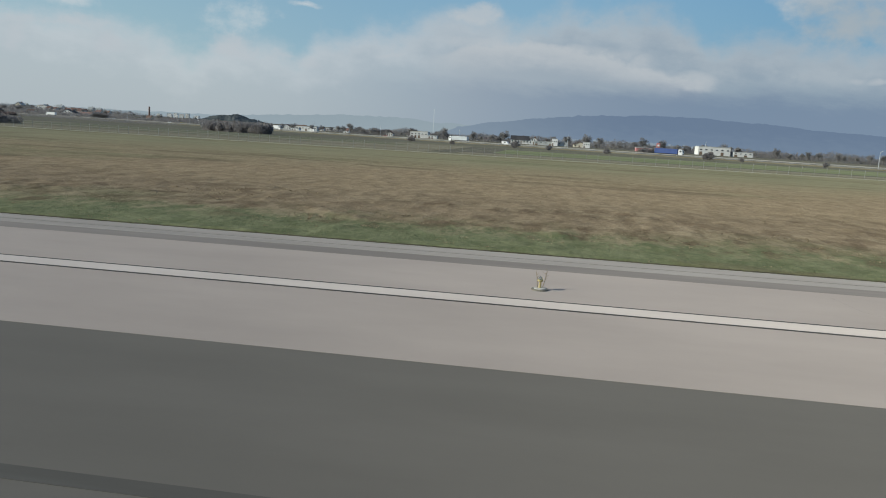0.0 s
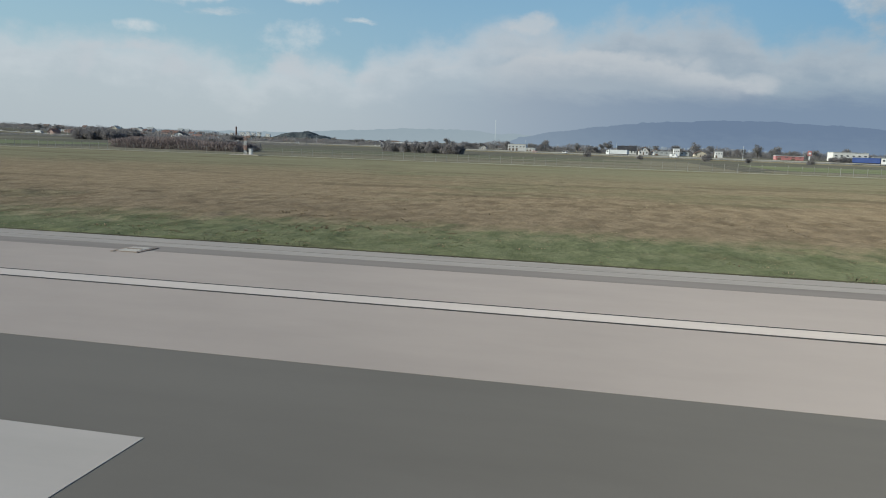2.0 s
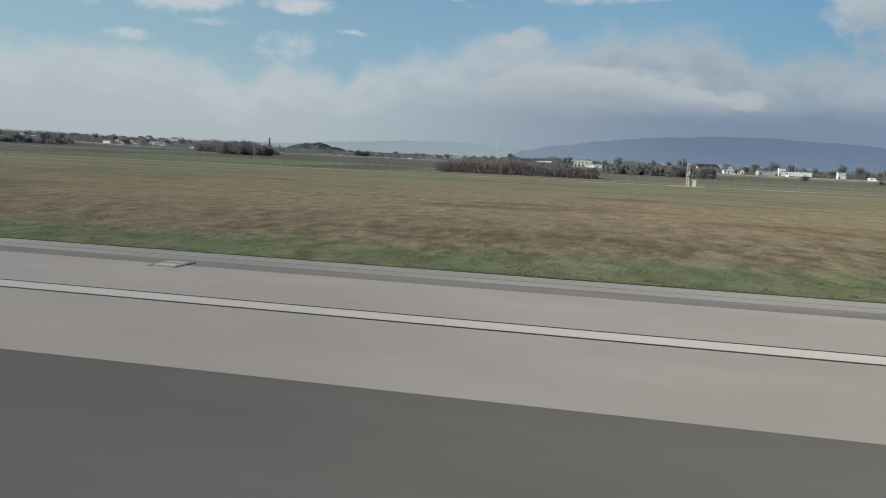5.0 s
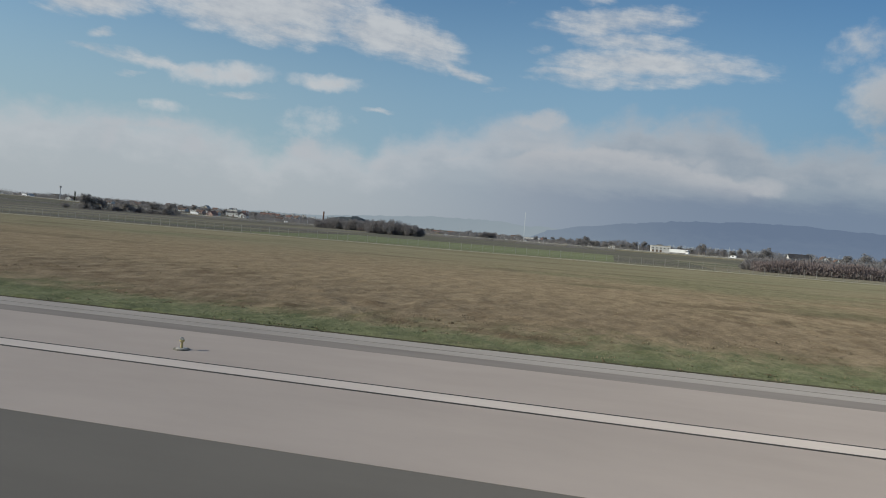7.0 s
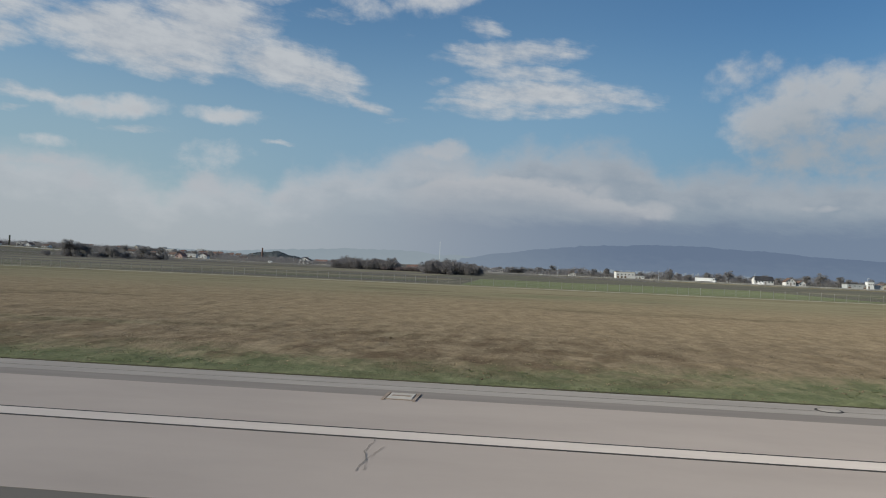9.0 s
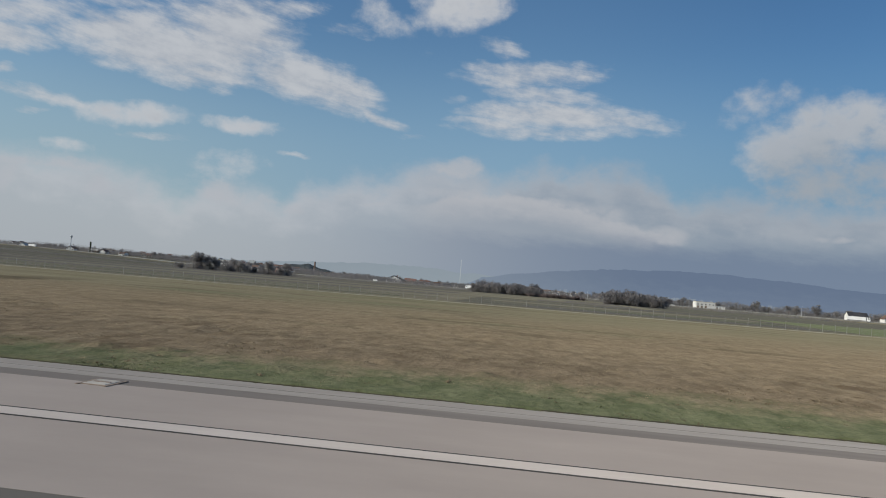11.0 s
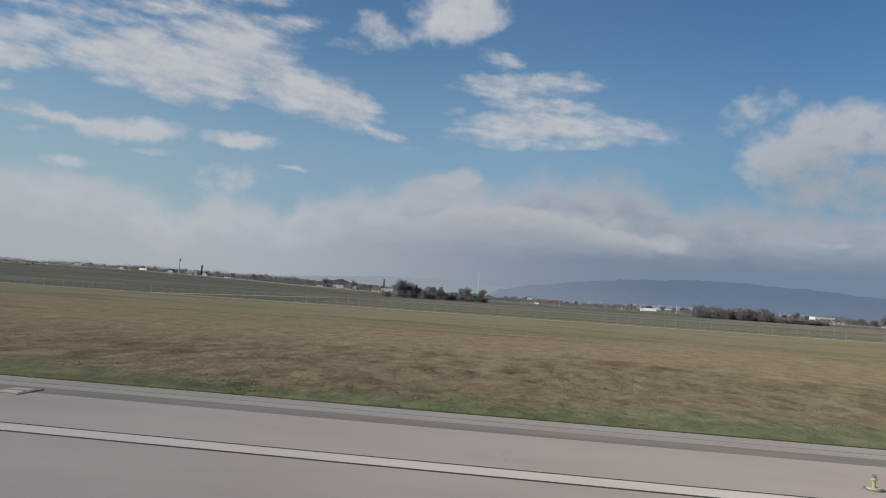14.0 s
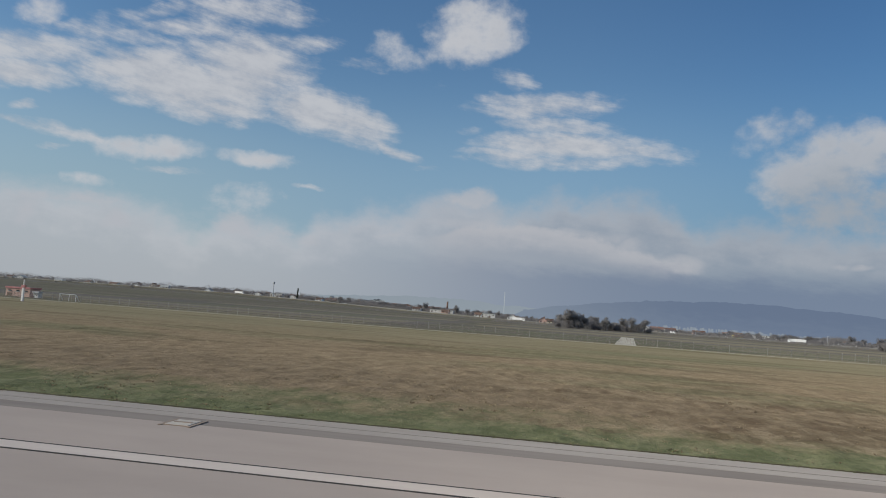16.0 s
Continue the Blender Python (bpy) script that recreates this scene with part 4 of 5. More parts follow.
def house(x0, x1, y, tall, wall, roof, label, gable_front=False, deep=8.0, group="houses behind the road"):
    """A gabled house; its ridge runs along the road, or towards it with gable_front."""
    wide = x1 - x0
    ob = thing("house", label, "house", group, pose((x0 + x1) / 2, y, rise((x0 + x1) / 2, y) - 0.1))
    half, eave = wide / 2, tall * (0.5 if gable_front else 0.55)
    bm = bmesh.new()
    if gable_front:
        add_prism(bm, [(-half, 0), (half, 0), (half, eave), (0, tall - 0.2), (-half, eave)], 0, deep)
        part("wall", bm, wall, ob)
        bm = bmesh.new()
        for s in (-1, 1):
            add_prism(bm, [(s * (half + 0.35), eave - 0.3), (0, tall - 0.15), (0, tall), (s * (half + 0.35), eave - 0.12)], -0.4, deep + 0.4)
        part("roof", bm, roof, ob)
    else:
        add_box(bm, -half, half, 0, deep, 0, eave)
        for x in (-half, half - 0.25):
            add_tri = [bm.verts.new(p) for p in ((x, 0, eave), (x, deep, eave), (x, deep / 2, tall - 0.2), (x + 0.25, 0, eave), (x + 0.25, deep, eave), (x + 0.25, deep / 2, tall - 0.2))]
            for f in ((0, 1, 2), (5, 4, 3), (0, 3, 4, 1), (1, 4, 5, 2), (2, 5, 3, 0)):
                bm.faces.new([add_tri[i] for i in f])
        part("wall", bm, wall, ob)
        bm = bmesh.new()
        for s in (0, 1):
            ya, yb = (-0.45, deep / 2) if s == 0 else (deep + 0.45, deep / 2)
            low, high = eave - 0.25, tall
            pts = [bm.verts.new(p) for p in ((-half - 0.3, ya, low), (half + 0.3, ya, low), (half + 0.3, yb, high), (-half - 0.3, yb, high), (-half - 0.3, ya, low - 0.15), (half + 0.3, ya, low - 0.15), (half + 0.3, yb, high - 0.15), (-half - 0.3, yb, high - 0.15))]
            for f in ((0, 1, 2, 3), (7, 6, 5, 4), (0, 4, 5, 1), (1, 5, 6, 2), (2, 6, 7, 3), (3, 7, 4, 0)):
                bm.faces.new([pts[i] for i in f])
        part("roof", bm, roof, ob)
    count = max(2, round(wide / 2.6))
    xs = [-half + wide * (i + 0.5) / count for i in range(count)]
    openings(ob, "window", M_GLASS, [x for i, x in enumerate(xs) if i != count // 2], eave * 0.4, eave * 0.78, 0, min(0.9, wide / count * 0.5))
    openings(ob, "door", M_DOOR, [xs[count // 2]], 0.0, eave * 0.7, 0, 0.7)
    if gable_front and tall > 5:
        openings(ob, "window", M_GLASS, [-wide * 0.12, wide * 0.12], eave * 1.05, eave * 1.4, 0, 0.6)
    if tall > 4:
        part("chimney", bm_box(half * 0.3, half * 0.3 + 0.5, deep * 0.55, deep * 0.55 + 0.5, tall * 0.75, tall + 0.5), M_BRICK, ob)
    return ob


def warehouse(x0, x1, y, tall, wall, label, trim=None, deep=10.0, doors=2, name="warehouse"):
    """A flat-roofed hall with a parapet, a band of windows and doors."""
    ob = thing(name, label, "building", "", pose((x0 + x1) / 2, y, rise((x0 + x1) / 2, y) - 0.1))
    half = (x1 - x0) / 2
    part("wall", bm_box(-half, half, 0, deep, 0, tall - 0.3), wall, ob)
    part("roof", bm_box(-half - 0.15, half + 0.15, -0.15, deep + 0.15, tall - 0.3, tall), trim or M_GREYWALL, ob)
    count = max(3, round(half / 1.6))
    xs = [-half + 2 * half * (i + 0.5) / count for i in range(count)]
    openings(ob, "window", M_GLASS, xs, tall * 0.56, tall * 0.68, 0, 2 * half / count * 0.4)
    openings(ob, "door", M_DOOR, xs[:: max(1, count // doors)][:doors], 0.0, tall * 0.38, 0, min(1.8, half * 0.4))
    return ob


house(-30.5, -15.5, 622, 6.8, M_WHITEWALL, M_ROOF_DARK, "white two-storey house with a broad black roof")
house(-14.7, -7.4, 597, 6.2, M_WHITEWALL, M_ROOF_BROWN, "white house with a steep brown gable", True)
house(-4.6, 0.4, 598, 4.4, M_WHITEWALL, M_ROOF_BROWN, "small white house with a brown gable", True)
house(18, 26, 520, 4.0, M_CREAM, M_ROOF_BROWN, "cream bungalow with a brown roof", True)
house(-284, -274, 767, 6.0, M_WHITEWALL, M_ROOF_RED, "white house with a red tiled roof", True)
house(-272, -262, 780, 6.2, M_CREAM, M_ROOF_BROWN, "cream house with a brown roof")
house(-396, -384.5, 560, 5.8, M_WHITEWALL, M_ROOF_DARK, "white house with a dark roof", True)
house(-383, -374, 566, 4.4, M_CREAM, M_ROOF_RED, "low cream house with a red roof")
house(-372, -364, 572, 4.2, M_WHITEWALL, M_ROOF_RED, "low white house with a red roof")
house(-466, -461, 500, 4.6, M_PINK, M_ROOF_RED, "pink house with a red roof", True)
house(-608, -585, 869, 5.6, M_PINK, M_ROOF_RED, "long pink house with a red roof")
house(-170, -163, 772, 5.0, M_WHITEWALL, M_ROOF_BROWN, "white house with a brown roof", True)
house(-315, -307, 600, 3.6, M_YELLOWWALL, M_ROOF_RED, "bright yellow house with a red roof")
house(-675, -664, 700, 4.0, M_CREAM, M_ROOF_RED, "cream shed with an orange tiled roof")

warehouse(97, 117, 497, 5.6, M_WHITEWALL, "white two-storey commercial building", None, 12, 3, "office_building")
warehouse(119, 131, 497, 3.2, M_WHITEWALL, "low white annex of the hall")
warehouse(-9, 13, 504, 2.8, M_GREYWALL, "low grey shed with a sheet roof", M_ROOF_GREY, 8)
warehouse(3, 6.8, 502, 4.9, M_WHITEWALL, "white cube-shaped shop by the road", None, 4, 1, "shop")
warehouse(21, 25, 446, 3.6, M_WHITEWALL, "small white kiosk beside the road", None, 3, 1, "kiosk")
warehouse(50, 64, 430, 2.4, M_SIGN_RED, "low red filling station building with a pale roof edge", M_GREYWALL, 6)
warehouse(-131, -114, 702, 6.2, M_WHITEWALL, "white hall with a cream front", M_CREAM, 14, 3)
warehouse(-113.8, -105, 702, 3.2, M_WHITEWALL, "low white annex of the hall", None, 8)
warehouse(-264, -238, 745, 5.0, M_WHITEWALL, "long white hall with flat roof", None, 10, 3)
warehouse(-515, -503, 615, 3.4, M_WHITEWALL, "low white outbuilding with sheet roof", M_ROOF_GREY, 5)
warehouse(-560, -540, 628, 2.8, M_WHITEWALL, "low white outbuilding with sheet roof", M_ROOF_GREY, 5)
warehouse(-691, -676, 928, 5.4, M_WHITEWALL, "white hall beyond the trees", M_ROOF_GREY, 10)
warehouse(-732, -720, 700, 4.0, M_WHITEWALL, "white workshop with a grey roof", M_ROOF_GREY, 8)
warehouse(-228, -221, 640, 2.4, M_WHITEWALL, "low white shed with grey roof", M_ROOF_GREY, 6)
warehouse(-304, -285, 985, 4.6, M_WHITEWALL, "white hall beyond the road", M_ROOF_GREY, 10)
warehouse(-566, -561, 128, 1.9, M_PINK, "small red brick equipment hut", M_SIGN_RED, 3, 1, "equipment_hut")
warehouse(-559.5, -558.5, 127, 1.3, M_WHITEWALL, "white metal cabinet beside the hut", M_GREYWALL, 1, 1, "equipment_cabinet")

# villages: rows of small houses with red and brown roofs
rng = random.Random(7)
for i in range(9):
    x = -655 + 8.5 * i + rng.uniform(-1, 1)
    house(x, x + rng.uniform(5, 7.5), 900 + rng.uniform(-20, 25), rng.uniform(4.5, 6.5), rng.choice((M_WHITEWALL, M_CREAM)), rng.choice((M_ROOF_RED, M_ROOF_RED, M_ROOF_BROWN)), "village house with a tiled roof", rng.random() < 0.5, 7, "village houses")
for i in range(70):
    x = -1800 + 16 * i + rng.uniform(-9, 9)
    y = 1080 + rng.uniform(-120, 160)
    house(x, x + rng.uniform(7, 12), y, rng.uniform(5.5, 9), rng.choice((M_WHITEWALL, M_WHITEWALL, M_WHITEWALL, M_CREAM)), rng.choice((M_ROOF_RED, M_ROOF_BROWN, M_ROOF_GREY, M_ROOF_GREY)), "distant town house with a pitched roof", rng.random() < 0.4, 9, "town houses")
for i in range(14):
    x = -330 + 26 * i + rng.uniform(-8, 8)
    house(x, x + rng.uniform(6, 9), 860 + rng.uniform(-30, 60), rng.uniform(4.2, 6.2), rng.choice((M_WHITEWALL, M_WHITEWALL, M_CREAM)), rng.choice((M_ROOF_RED, M_ROOF_BROWN, M_ROOF_DARK)), "small house among the trees", rng.random() < 0.5, 8, "houses among trees")

for i in range(10):
    x = -585 + 29 * i + rng.uniform(-9, 9)
    house(x, x + rng.uniform(5, 8), (610 if x < -445 else 700) + rng.uniform(-20, 30), rng.uniform(3.4, 5.0), rng.choice((M_WHITEWALL, M_WHITEWALL, M_CREAM, M_PINK)), rng.choice((M_ROOF_RED, M_ROOF_BROWN, M_ROOF_BROWN)), "small village house beyond the road", rng.random() < 0.5, 7, "village houses")

for i in range(20):
    x = -1360 + 36 * i + rng.uniform(-14, 14)
    house(x, x + rng.uniform(5, 9), 655 + 0.12 * (-640 - x) + rng.uniform(-12, 12), rng.uniform(3.0, 4.2), M_WHITEWALL, rng.choice((M_ROOF_GREY, M_ROOF_GREY, M_ROOF_BROWN)), "small white house at the town's edge", rng.random() < 0.3, 7, "town houses")

def apartment_block(x, y, wide, floors, label):
    ob = thing("apartment_block", label, "building", "apartment blocks", pose(x, y, 2))
    tall = floors * 2.6
    part("wall", bm_box(-wide / 2, wide / 2, 0, 9, 0, tall), M_WHITEWALL, ob)
    part("roof", bm_box(-wide / 2 - 0.2, wide / 2 + 0.2, -0.2, 9.2, tall, tall + 0.5), M_ROOF_GREY, ob)
    for k in range(floors):
        openings(ob, "window", M_GLASS, [-wide / 2 + wide * (i + 0.5) / 4 for i in range(4)], k * 2.6 + 0.9, k * 2.6 + 2.0, 0, wide / 4 * 0.45)
    return ob


for x, wide, floors in ((-1290, 16, 7), (-1268, 13, 8), (-1247, 14, 7), (-1226, 12, 8), (-1192, 15, 6), (-1330, 13, 6)):
    apartment_block(x, 2400, wide, floors, "white apartment block with a flat roof, far off")

# far town under the mountain, too small to pick apart
bm = bmesh.new()
for i in range(260):
    x, y = rng.gauss(360, 230), rng.uniform(2700, 3500)
    w, h = rng.uniform(2, 6.5), rng.uniform(2, 4.2)
    z = -4 + (y - 2700) * 0.028
    add_box(bm, x, x + w, y, y + 10, z - 20, z + h)
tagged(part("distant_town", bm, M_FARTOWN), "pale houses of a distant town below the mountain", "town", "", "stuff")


# road and vehicles ------------------------------------------------------------------------
ROAD = [Vector(p) for p in ((520, 150, 0), (300, 176, 0), (120, 215, 0), (-30, 295, 0), (-160, 375, 0), (-330, 445, 0), (-600, 560, 0), (-1000, 700, 0), (-1700, 900, 0))]


def on_road(f):
    """A place on the road, f counted in its stretches, and the way it runs there."""
    i = min(int(f), len(ROAD) - 2)
    p = ROAD[i].lerp(ROAD[i + 1], f - i)
    p.z = rise(p.x, p.y) + 0.35
    return p, (ROAD[i + 1] - ROAD[i]).normalized()


def road_band(name, material, offset, wide, z0, z1, label):
    bm = bmesh.new()
    rows = []
    for k in range(0, 81):
        p, way = on_road(k * 0.1 if k < 80 else 7.999)
        side = Vector((-way.y, way.x, 0))
        if side.y < 0:
            side = -side
        a, b = p + side * (offset - wide / 2), p + side * (offset + wide / 2)
        rows.append([bm.verts.new((q.x, q.y, p.z + z)) for q, z in ((a, z0), (a, z1), (b, z1), (b, z0))])
    for r, s in zip(rows, rows[1:]):
        for i in range(3):
            bm.faces.new((r[i], r[i + 1], s[i + 1], s[i]))
    return tagged(part(name, bm, material), label, "", "", "structure")


road_band("road_embankment", M_STUBBLE, 0, 13, -1.2, -0.03, "grassy road embankment")
road_band("road", M_ROAD, 0, 9, -0.6, 0.0, "grey asphalt main road")
road_band("guard_rail", M_FENCE, -4.9, 0.1, 0.25, 0.5, "steel guard rail along the road")


def wheel(parent, x, y, r):
    bm = bmesh.new()
    add_tube(bm, (x, y - 0.14, r), (x, y + 0.14, r), r, r, 12)
    tyre = part("wheel", bm, M_TYRE, parent)
    bm = bmesh.new()
    add_tube(bm, (x, y - 0.16, r), (x, y + 0.16, r), r * 0.55, r * 0.55, 10)
    part("rim", bm, M_STEEL, tyre)


def road_pose(f, lane, back=False):
    p, way = on_road(f)
    side = Vector((-way.y, way.x, 0))
    if side.y < 0:
        side = -side
    p = p + side * lane
    return pose(p.x, p.y, p.z, 0, 0, math.degrees(math.atan2(way.y, way.x)) + (180 if back else 0))


def truck(f, lane, paint, cab_paint, label, back=False):
    ob = thing("truck", label, "truck", "road traffic", road_pose(f, lane, back))
    part("trailer", bm_box(-5.4, 2.4, -0.72, 0.72, 0.7, 2.3), paint, ob, "", 0.04)
    part("chassis", bm_box(-5.2, 4.2, -0.45, 0.45, 0.42, 0.7), M_TYRE, ob)
    bm = bmesh.new()
    add_prism(bm, [(2.7, 0.4), (4.1, 0.4), (4.15, 1.2), (3.85, 2.1), (2.9, 2.25), (2.7, 2.1)], -0.7, 0.7)
    cab = part("cab", bm, cab_paint, ob)
    bm = bmesh.new()
    add_prism(bm, [(4.12, 1.28), (4.17, 1.28), (3.93, 1.95), (3.88, 1.95)], -0.62, 0.62)
    part("windscreen", bm, M_GLASS, cab)
    for s in (-1, 1):
        part("side_window", bm_box(3.1, 3.75, s * 0.7 - 0.02, s * 0.7 + 0.02, 1.3, 1.85), M_GLASS, cab)
    for x in (-4.6, -3.8, -3.0, 2.2, 3.6):
        for y in (-0.55, 0.55):
            wheel(ob, x, y, 0.3)
    return ob


def car(f, lane, paint, label, van=False, back=False):
    ob = thing("van" if van else "car", label, "van" if van else "car", "road traffic", road_pose(f, lane, back))
    outline = [(-1.5, 0.15), (1.5, 0.15), (1.5, 0.75), (1.1, 0.85), (0.8, 1.35), (-1.5, 1.4)] if van else [(-1.25, 0.14), (1.25, 0.14), (1.28, 0.45), (0.75, 0.53), (0.35, 0.85), (-0.65, 0.86), (-1.1, 0.55), (-1.28, 0.5)]
    bm = bmesh.new()
    add_prism(bm, outline, -0.5, 0.5)
    body = part("body", bm, paint, ob, "", 0.03)
    for s in (-1, 1):
        z0, z1 = (0.85, 1.2) if van else (0.55, 0.8)
        part("side_window", bm_box(-0.55, 0.35, s * 0.5 - 0.015, s * 0.5 + 0.015, z0, z1), M_GLASS, body)
    for x in (-0.8, 0.8):
        for y in (-0.42, 0.42):
            wheel(ob, x, y, 0.19)
    return ob


truck(2.52, -2.2, M_TRUCK_BLUE, M_TRUCK_WHITE, "articulated truck with a blue tarpaulin trailer", True)
truck(3.06, 2.2, M_STEEL, M_TRUCK_WHITE, "articulated truck with a grey trailer")
truck(1.7, -2.2, M_TRUCK_RED, M_TRUCK_WHITE, "red box truck with a white cab", True)
truck(3.8, -2.2, M_TRUCK_WHITE, M_TRUCK_WHITE, "white articulated truck on the main road", True)
truck(4.95, 2.2, M_TRUCK_WHITE, M_TRUCK_WHITE, "white articulated truck on the main road")
truck(6.3, -2.2, M_TRUCK_WHITE, M_TRUCK_WHITE, "white articulated truck on the main road", True)
truck(5.55, -2.2, M_TRUCK_WHITE, M_TRUCK_WHITE, "white articulated truck on the main road", True)
truck(7.1, 2.2, M_TRUCK_WHITE, M_TRUCK_WHITE, "white articulated truck on the main road")
for f, lane, paint, words, van in (
    (2.9, -2, M_TRUCK_WHITE, "white delivery van", True), (3.22, 2, M_TRUCK_WHITE, "white car", False), (3.3, -2, M_TRUCK_RED, "red car", False),
    (3.65, 2, M_TRUCK_WHITE, "white delivery van", True), (4.3, -2, M_TRUCK_WHITE, "white car", False), (4.6, 2, M_STEEL, "silver car", False),
    (5.2, -2, M_TRUCK_WHITE, "white delivery van", True), (5.8, 2, M_TRUCK_WHITE, "white car", False), (6.05, 2, M_STEEL, "silver car", False), (6.6, -2, M_TRUCK_WHITE, "white delivery van", True),
):
    car(f, lane, paint, words + " on the main road", van, lane < 0)

for k in range(13):
    p, way = on_road(2.15 + 0.3 * k)
    lamp = thing("street_lamp", "grey steel street lamp beside the road", "street lamp", "street lamps", pose(p.x, p.y + 7, p.z - 0.3))
    bm = bmesh.new(); add_tube(bm, (0, 0, 0), (0, 0, 5.2), 0.09, 0.05, 6)
    part("pole", bm, M_STEEL, lamp)
    bm = bmesh.new(); add_tube(bm, (0, 0, 5.1), (0, -1.0, 5.4), 0.04, 0.03, 5)
    part("arm", bm, M_STEEL, lamp)
    part("lamp_head", bm_box(-0.12, 0.12, -1.5, -0.9, 5.36, 5.46), M_GREYWALL, lamp)

sign = thing("totem_sign", "tall red and white filling station totem sign", "sign", "", pose(55.5, 385, 0))
part("post", bm_box(-0.3, 0.3, -0.2, 0.2, 0, 2.6), M_WHITEWALL, sign)
part("panel", bm_box(-0.9, 0.9, -0.3, 0.3, 2.6, 5.0), M_SIGN_RED, sign, "red lit panel", 0.08)
part("emblem", bm_box(-0.5, 0.5, -0.36, -0.3, 3.3, 4.2), M_WHITEWALL, sign, "plain white patch")


# towers ---------------------------------------------------------------------------------------
def tall_mast(x, y, z, tall, r0, r1, material, name, label, bulb=0.0):
    ob = thing(name, label, "tower", "", pose(x, y, z))
    bm = bmesh.new()
    add_tube(bm, (0, 0, -3), (0, 0, tall), r0, r1, 10)
    part("shaft", bm, material, ob)
    bm = bmesh.new()
    add_tube(bm, (0, 0, tall - bulb), (0, 0, tall), max(bulb, r1) * 0.45, max(bulb, r1) * 0.5, 10)
    part("head", bm, material, ob)
    return ob


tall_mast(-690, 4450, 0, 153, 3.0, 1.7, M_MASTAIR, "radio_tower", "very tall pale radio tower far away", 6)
tall_mast(-699, 620, rise(-699, 620), 13.4, 0.4, 0.3, M_STEEL, "floodlight_mast", "slim steel mast with a lamp head", 2.0)
tall_mast(-600, 1056, rise(-600, 1056) - 1, 16.5, 1.5, 1.15, M_BRICK, "chimney_stack", "old brick factory chimney", 0)

# trees ---------------------------------------------------------------------------------------
def twig_cloud(verts, faces, centre, size, count, blade, rng):
    for _ in range(count):
        while True:
            p = Vector((rng.uniform(-1, 1), rng.uniform(-1, 1), rng.uniform(-1, 1)))
            if p.length < 1:
                break
        c = Vector(centre) + Vector((p.x * size[0], p.y * size[1], p.z * size[2]))
        d1 = Vector((rng.uniform(-1, 1), rng.uniform(-1, 1), rng.uniform(-0.3, 1.2))).normalized() * blade * rng.uniform(0.6, 1.6)
        d2 = Vector((rng.uniform(-1, 1), rng.uniform(-1, 1), rng.uniform(-1, 1))).normalized() * blade * 0.35
        i = len(verts)
        verts += [tuple(c - d1 * 0.5 - d2), tuple(c - d1 * 0.5 + d2), tuple(c + d1)]
        faces.append((i, i + 1, i + 2))


def make_tree(name, tall, spread, material, label, seed, twigs=1500, slim=False):
    rng = random.Random(seed)
    tree = thing(name, label, "tree", "trees", pose(0, -40 - seed * 4, -60))
    bm = bmesh.new()
    top = Vector((rng.uniform(-0.3, 0.3), 0, tall * 0.62))
    add_tube(bm, (0, 0, -0.3), top * 0.5, tall * 0.03, tall * 0.022, 6)
    add_tube(bm, top * 0.5, top, tall * 0.022, tall * 0.01, 6)
    tips = [top]
    for k in range(9):
        a, lift = k * 2.4 + rng.uniform(0, 1), rng.uniform(0.25, 0.55)
        base = top * rng.uniform(0.4, 0.95)
        tip = base + Vector((math.cos(a) * spread * rng.uniform(0.35, 0.75), math.sin(a) * spread * rng.uniform(0.35, 0.75), tall * lift * 0.7))
        add_tube(bm, base, tip, tall * 0.012, tall * 0.004, 4)
        tips.append(tip)
    part("trunk", bm, M_BARK, tree)
    if slim:
        tips = [top * (0.2 + 0.15 * k) for k in range(9)]
    verts, faces = [], []
    for tip in tips:
        size = spread * rng.uniform(0.42, 0.68)
        twig_cloud(verts, faces, tip, (size, size, size * (1.5 if slim else 0.85)), twigs // len(tips), tall * 0.05, rng)
    crown = raw("crown", verts, faces, material)
    crown.parent = tree
    return tree


def make_shrub(name, wide, tall, material, label, seed, twigs=1400):
    rng = random.Random(seed)
    shrub = thing(name, label, "bush", "bushes", pose(0, -40 - seed * 4, -60))
    bm = bmesh.new()
    for k in range(6):
        a = k * 1.05
        add_tube(bm, (0.2 * math.cos(a), 0.2 * math.sin(a), -0.2), (wide * 0.5 * math.cos(a), wide * 0.4 * math.sin(a), tall * 0.75), 0.05, 0.02, 4)
    part("stem", bm, M_BARK, shrub)
    verts, faces = [], []
    for k in range(7):
        c = (rng.uniform(-0.6, 0.6) * wide, rng.uniform(-0.5, 0.5) * wide, tall * rng.uniform(0.25, 0.6))
        twig_cloud(verts, faces, c, (wide * 0.45, wide * 0.4, tall * 0.38), twigs // 7, 0.2, rng)
    crown = raw("crown", verts, faces, material)
    crown.parent = shrub
    return shrub


BARE = [make_tree("bare_tree", 6.5, 2.6, M_TWIG, "leafless grey-brown tree in winter", s) for s in (1, 2, 3, 4)]
DARK = [make_tree("dark_tree", 6.5, 3.0, M_BUSH, "dense dark leafless tree in winter", s, 2200) for s in (5, 6, 7)]
SLIM = [make_tree("poplar", 9.5, 1.1, M_EVERGREEN, "slim dark columnar tree", s, 420, True) for s in (8,)]
SHRUB = [make_shrub("bramble_bush", 1.8, 2.4, M_BUSH, "dark bare bramble bush", s) for s in (9, 10, 11)]
RED = [make_shrub("orchard_bush", 1.4, 1.7, M_REDTWIG, "reddish brown bare orchard bush", s) for s in (12, 13)]
rng = random.Random(3)


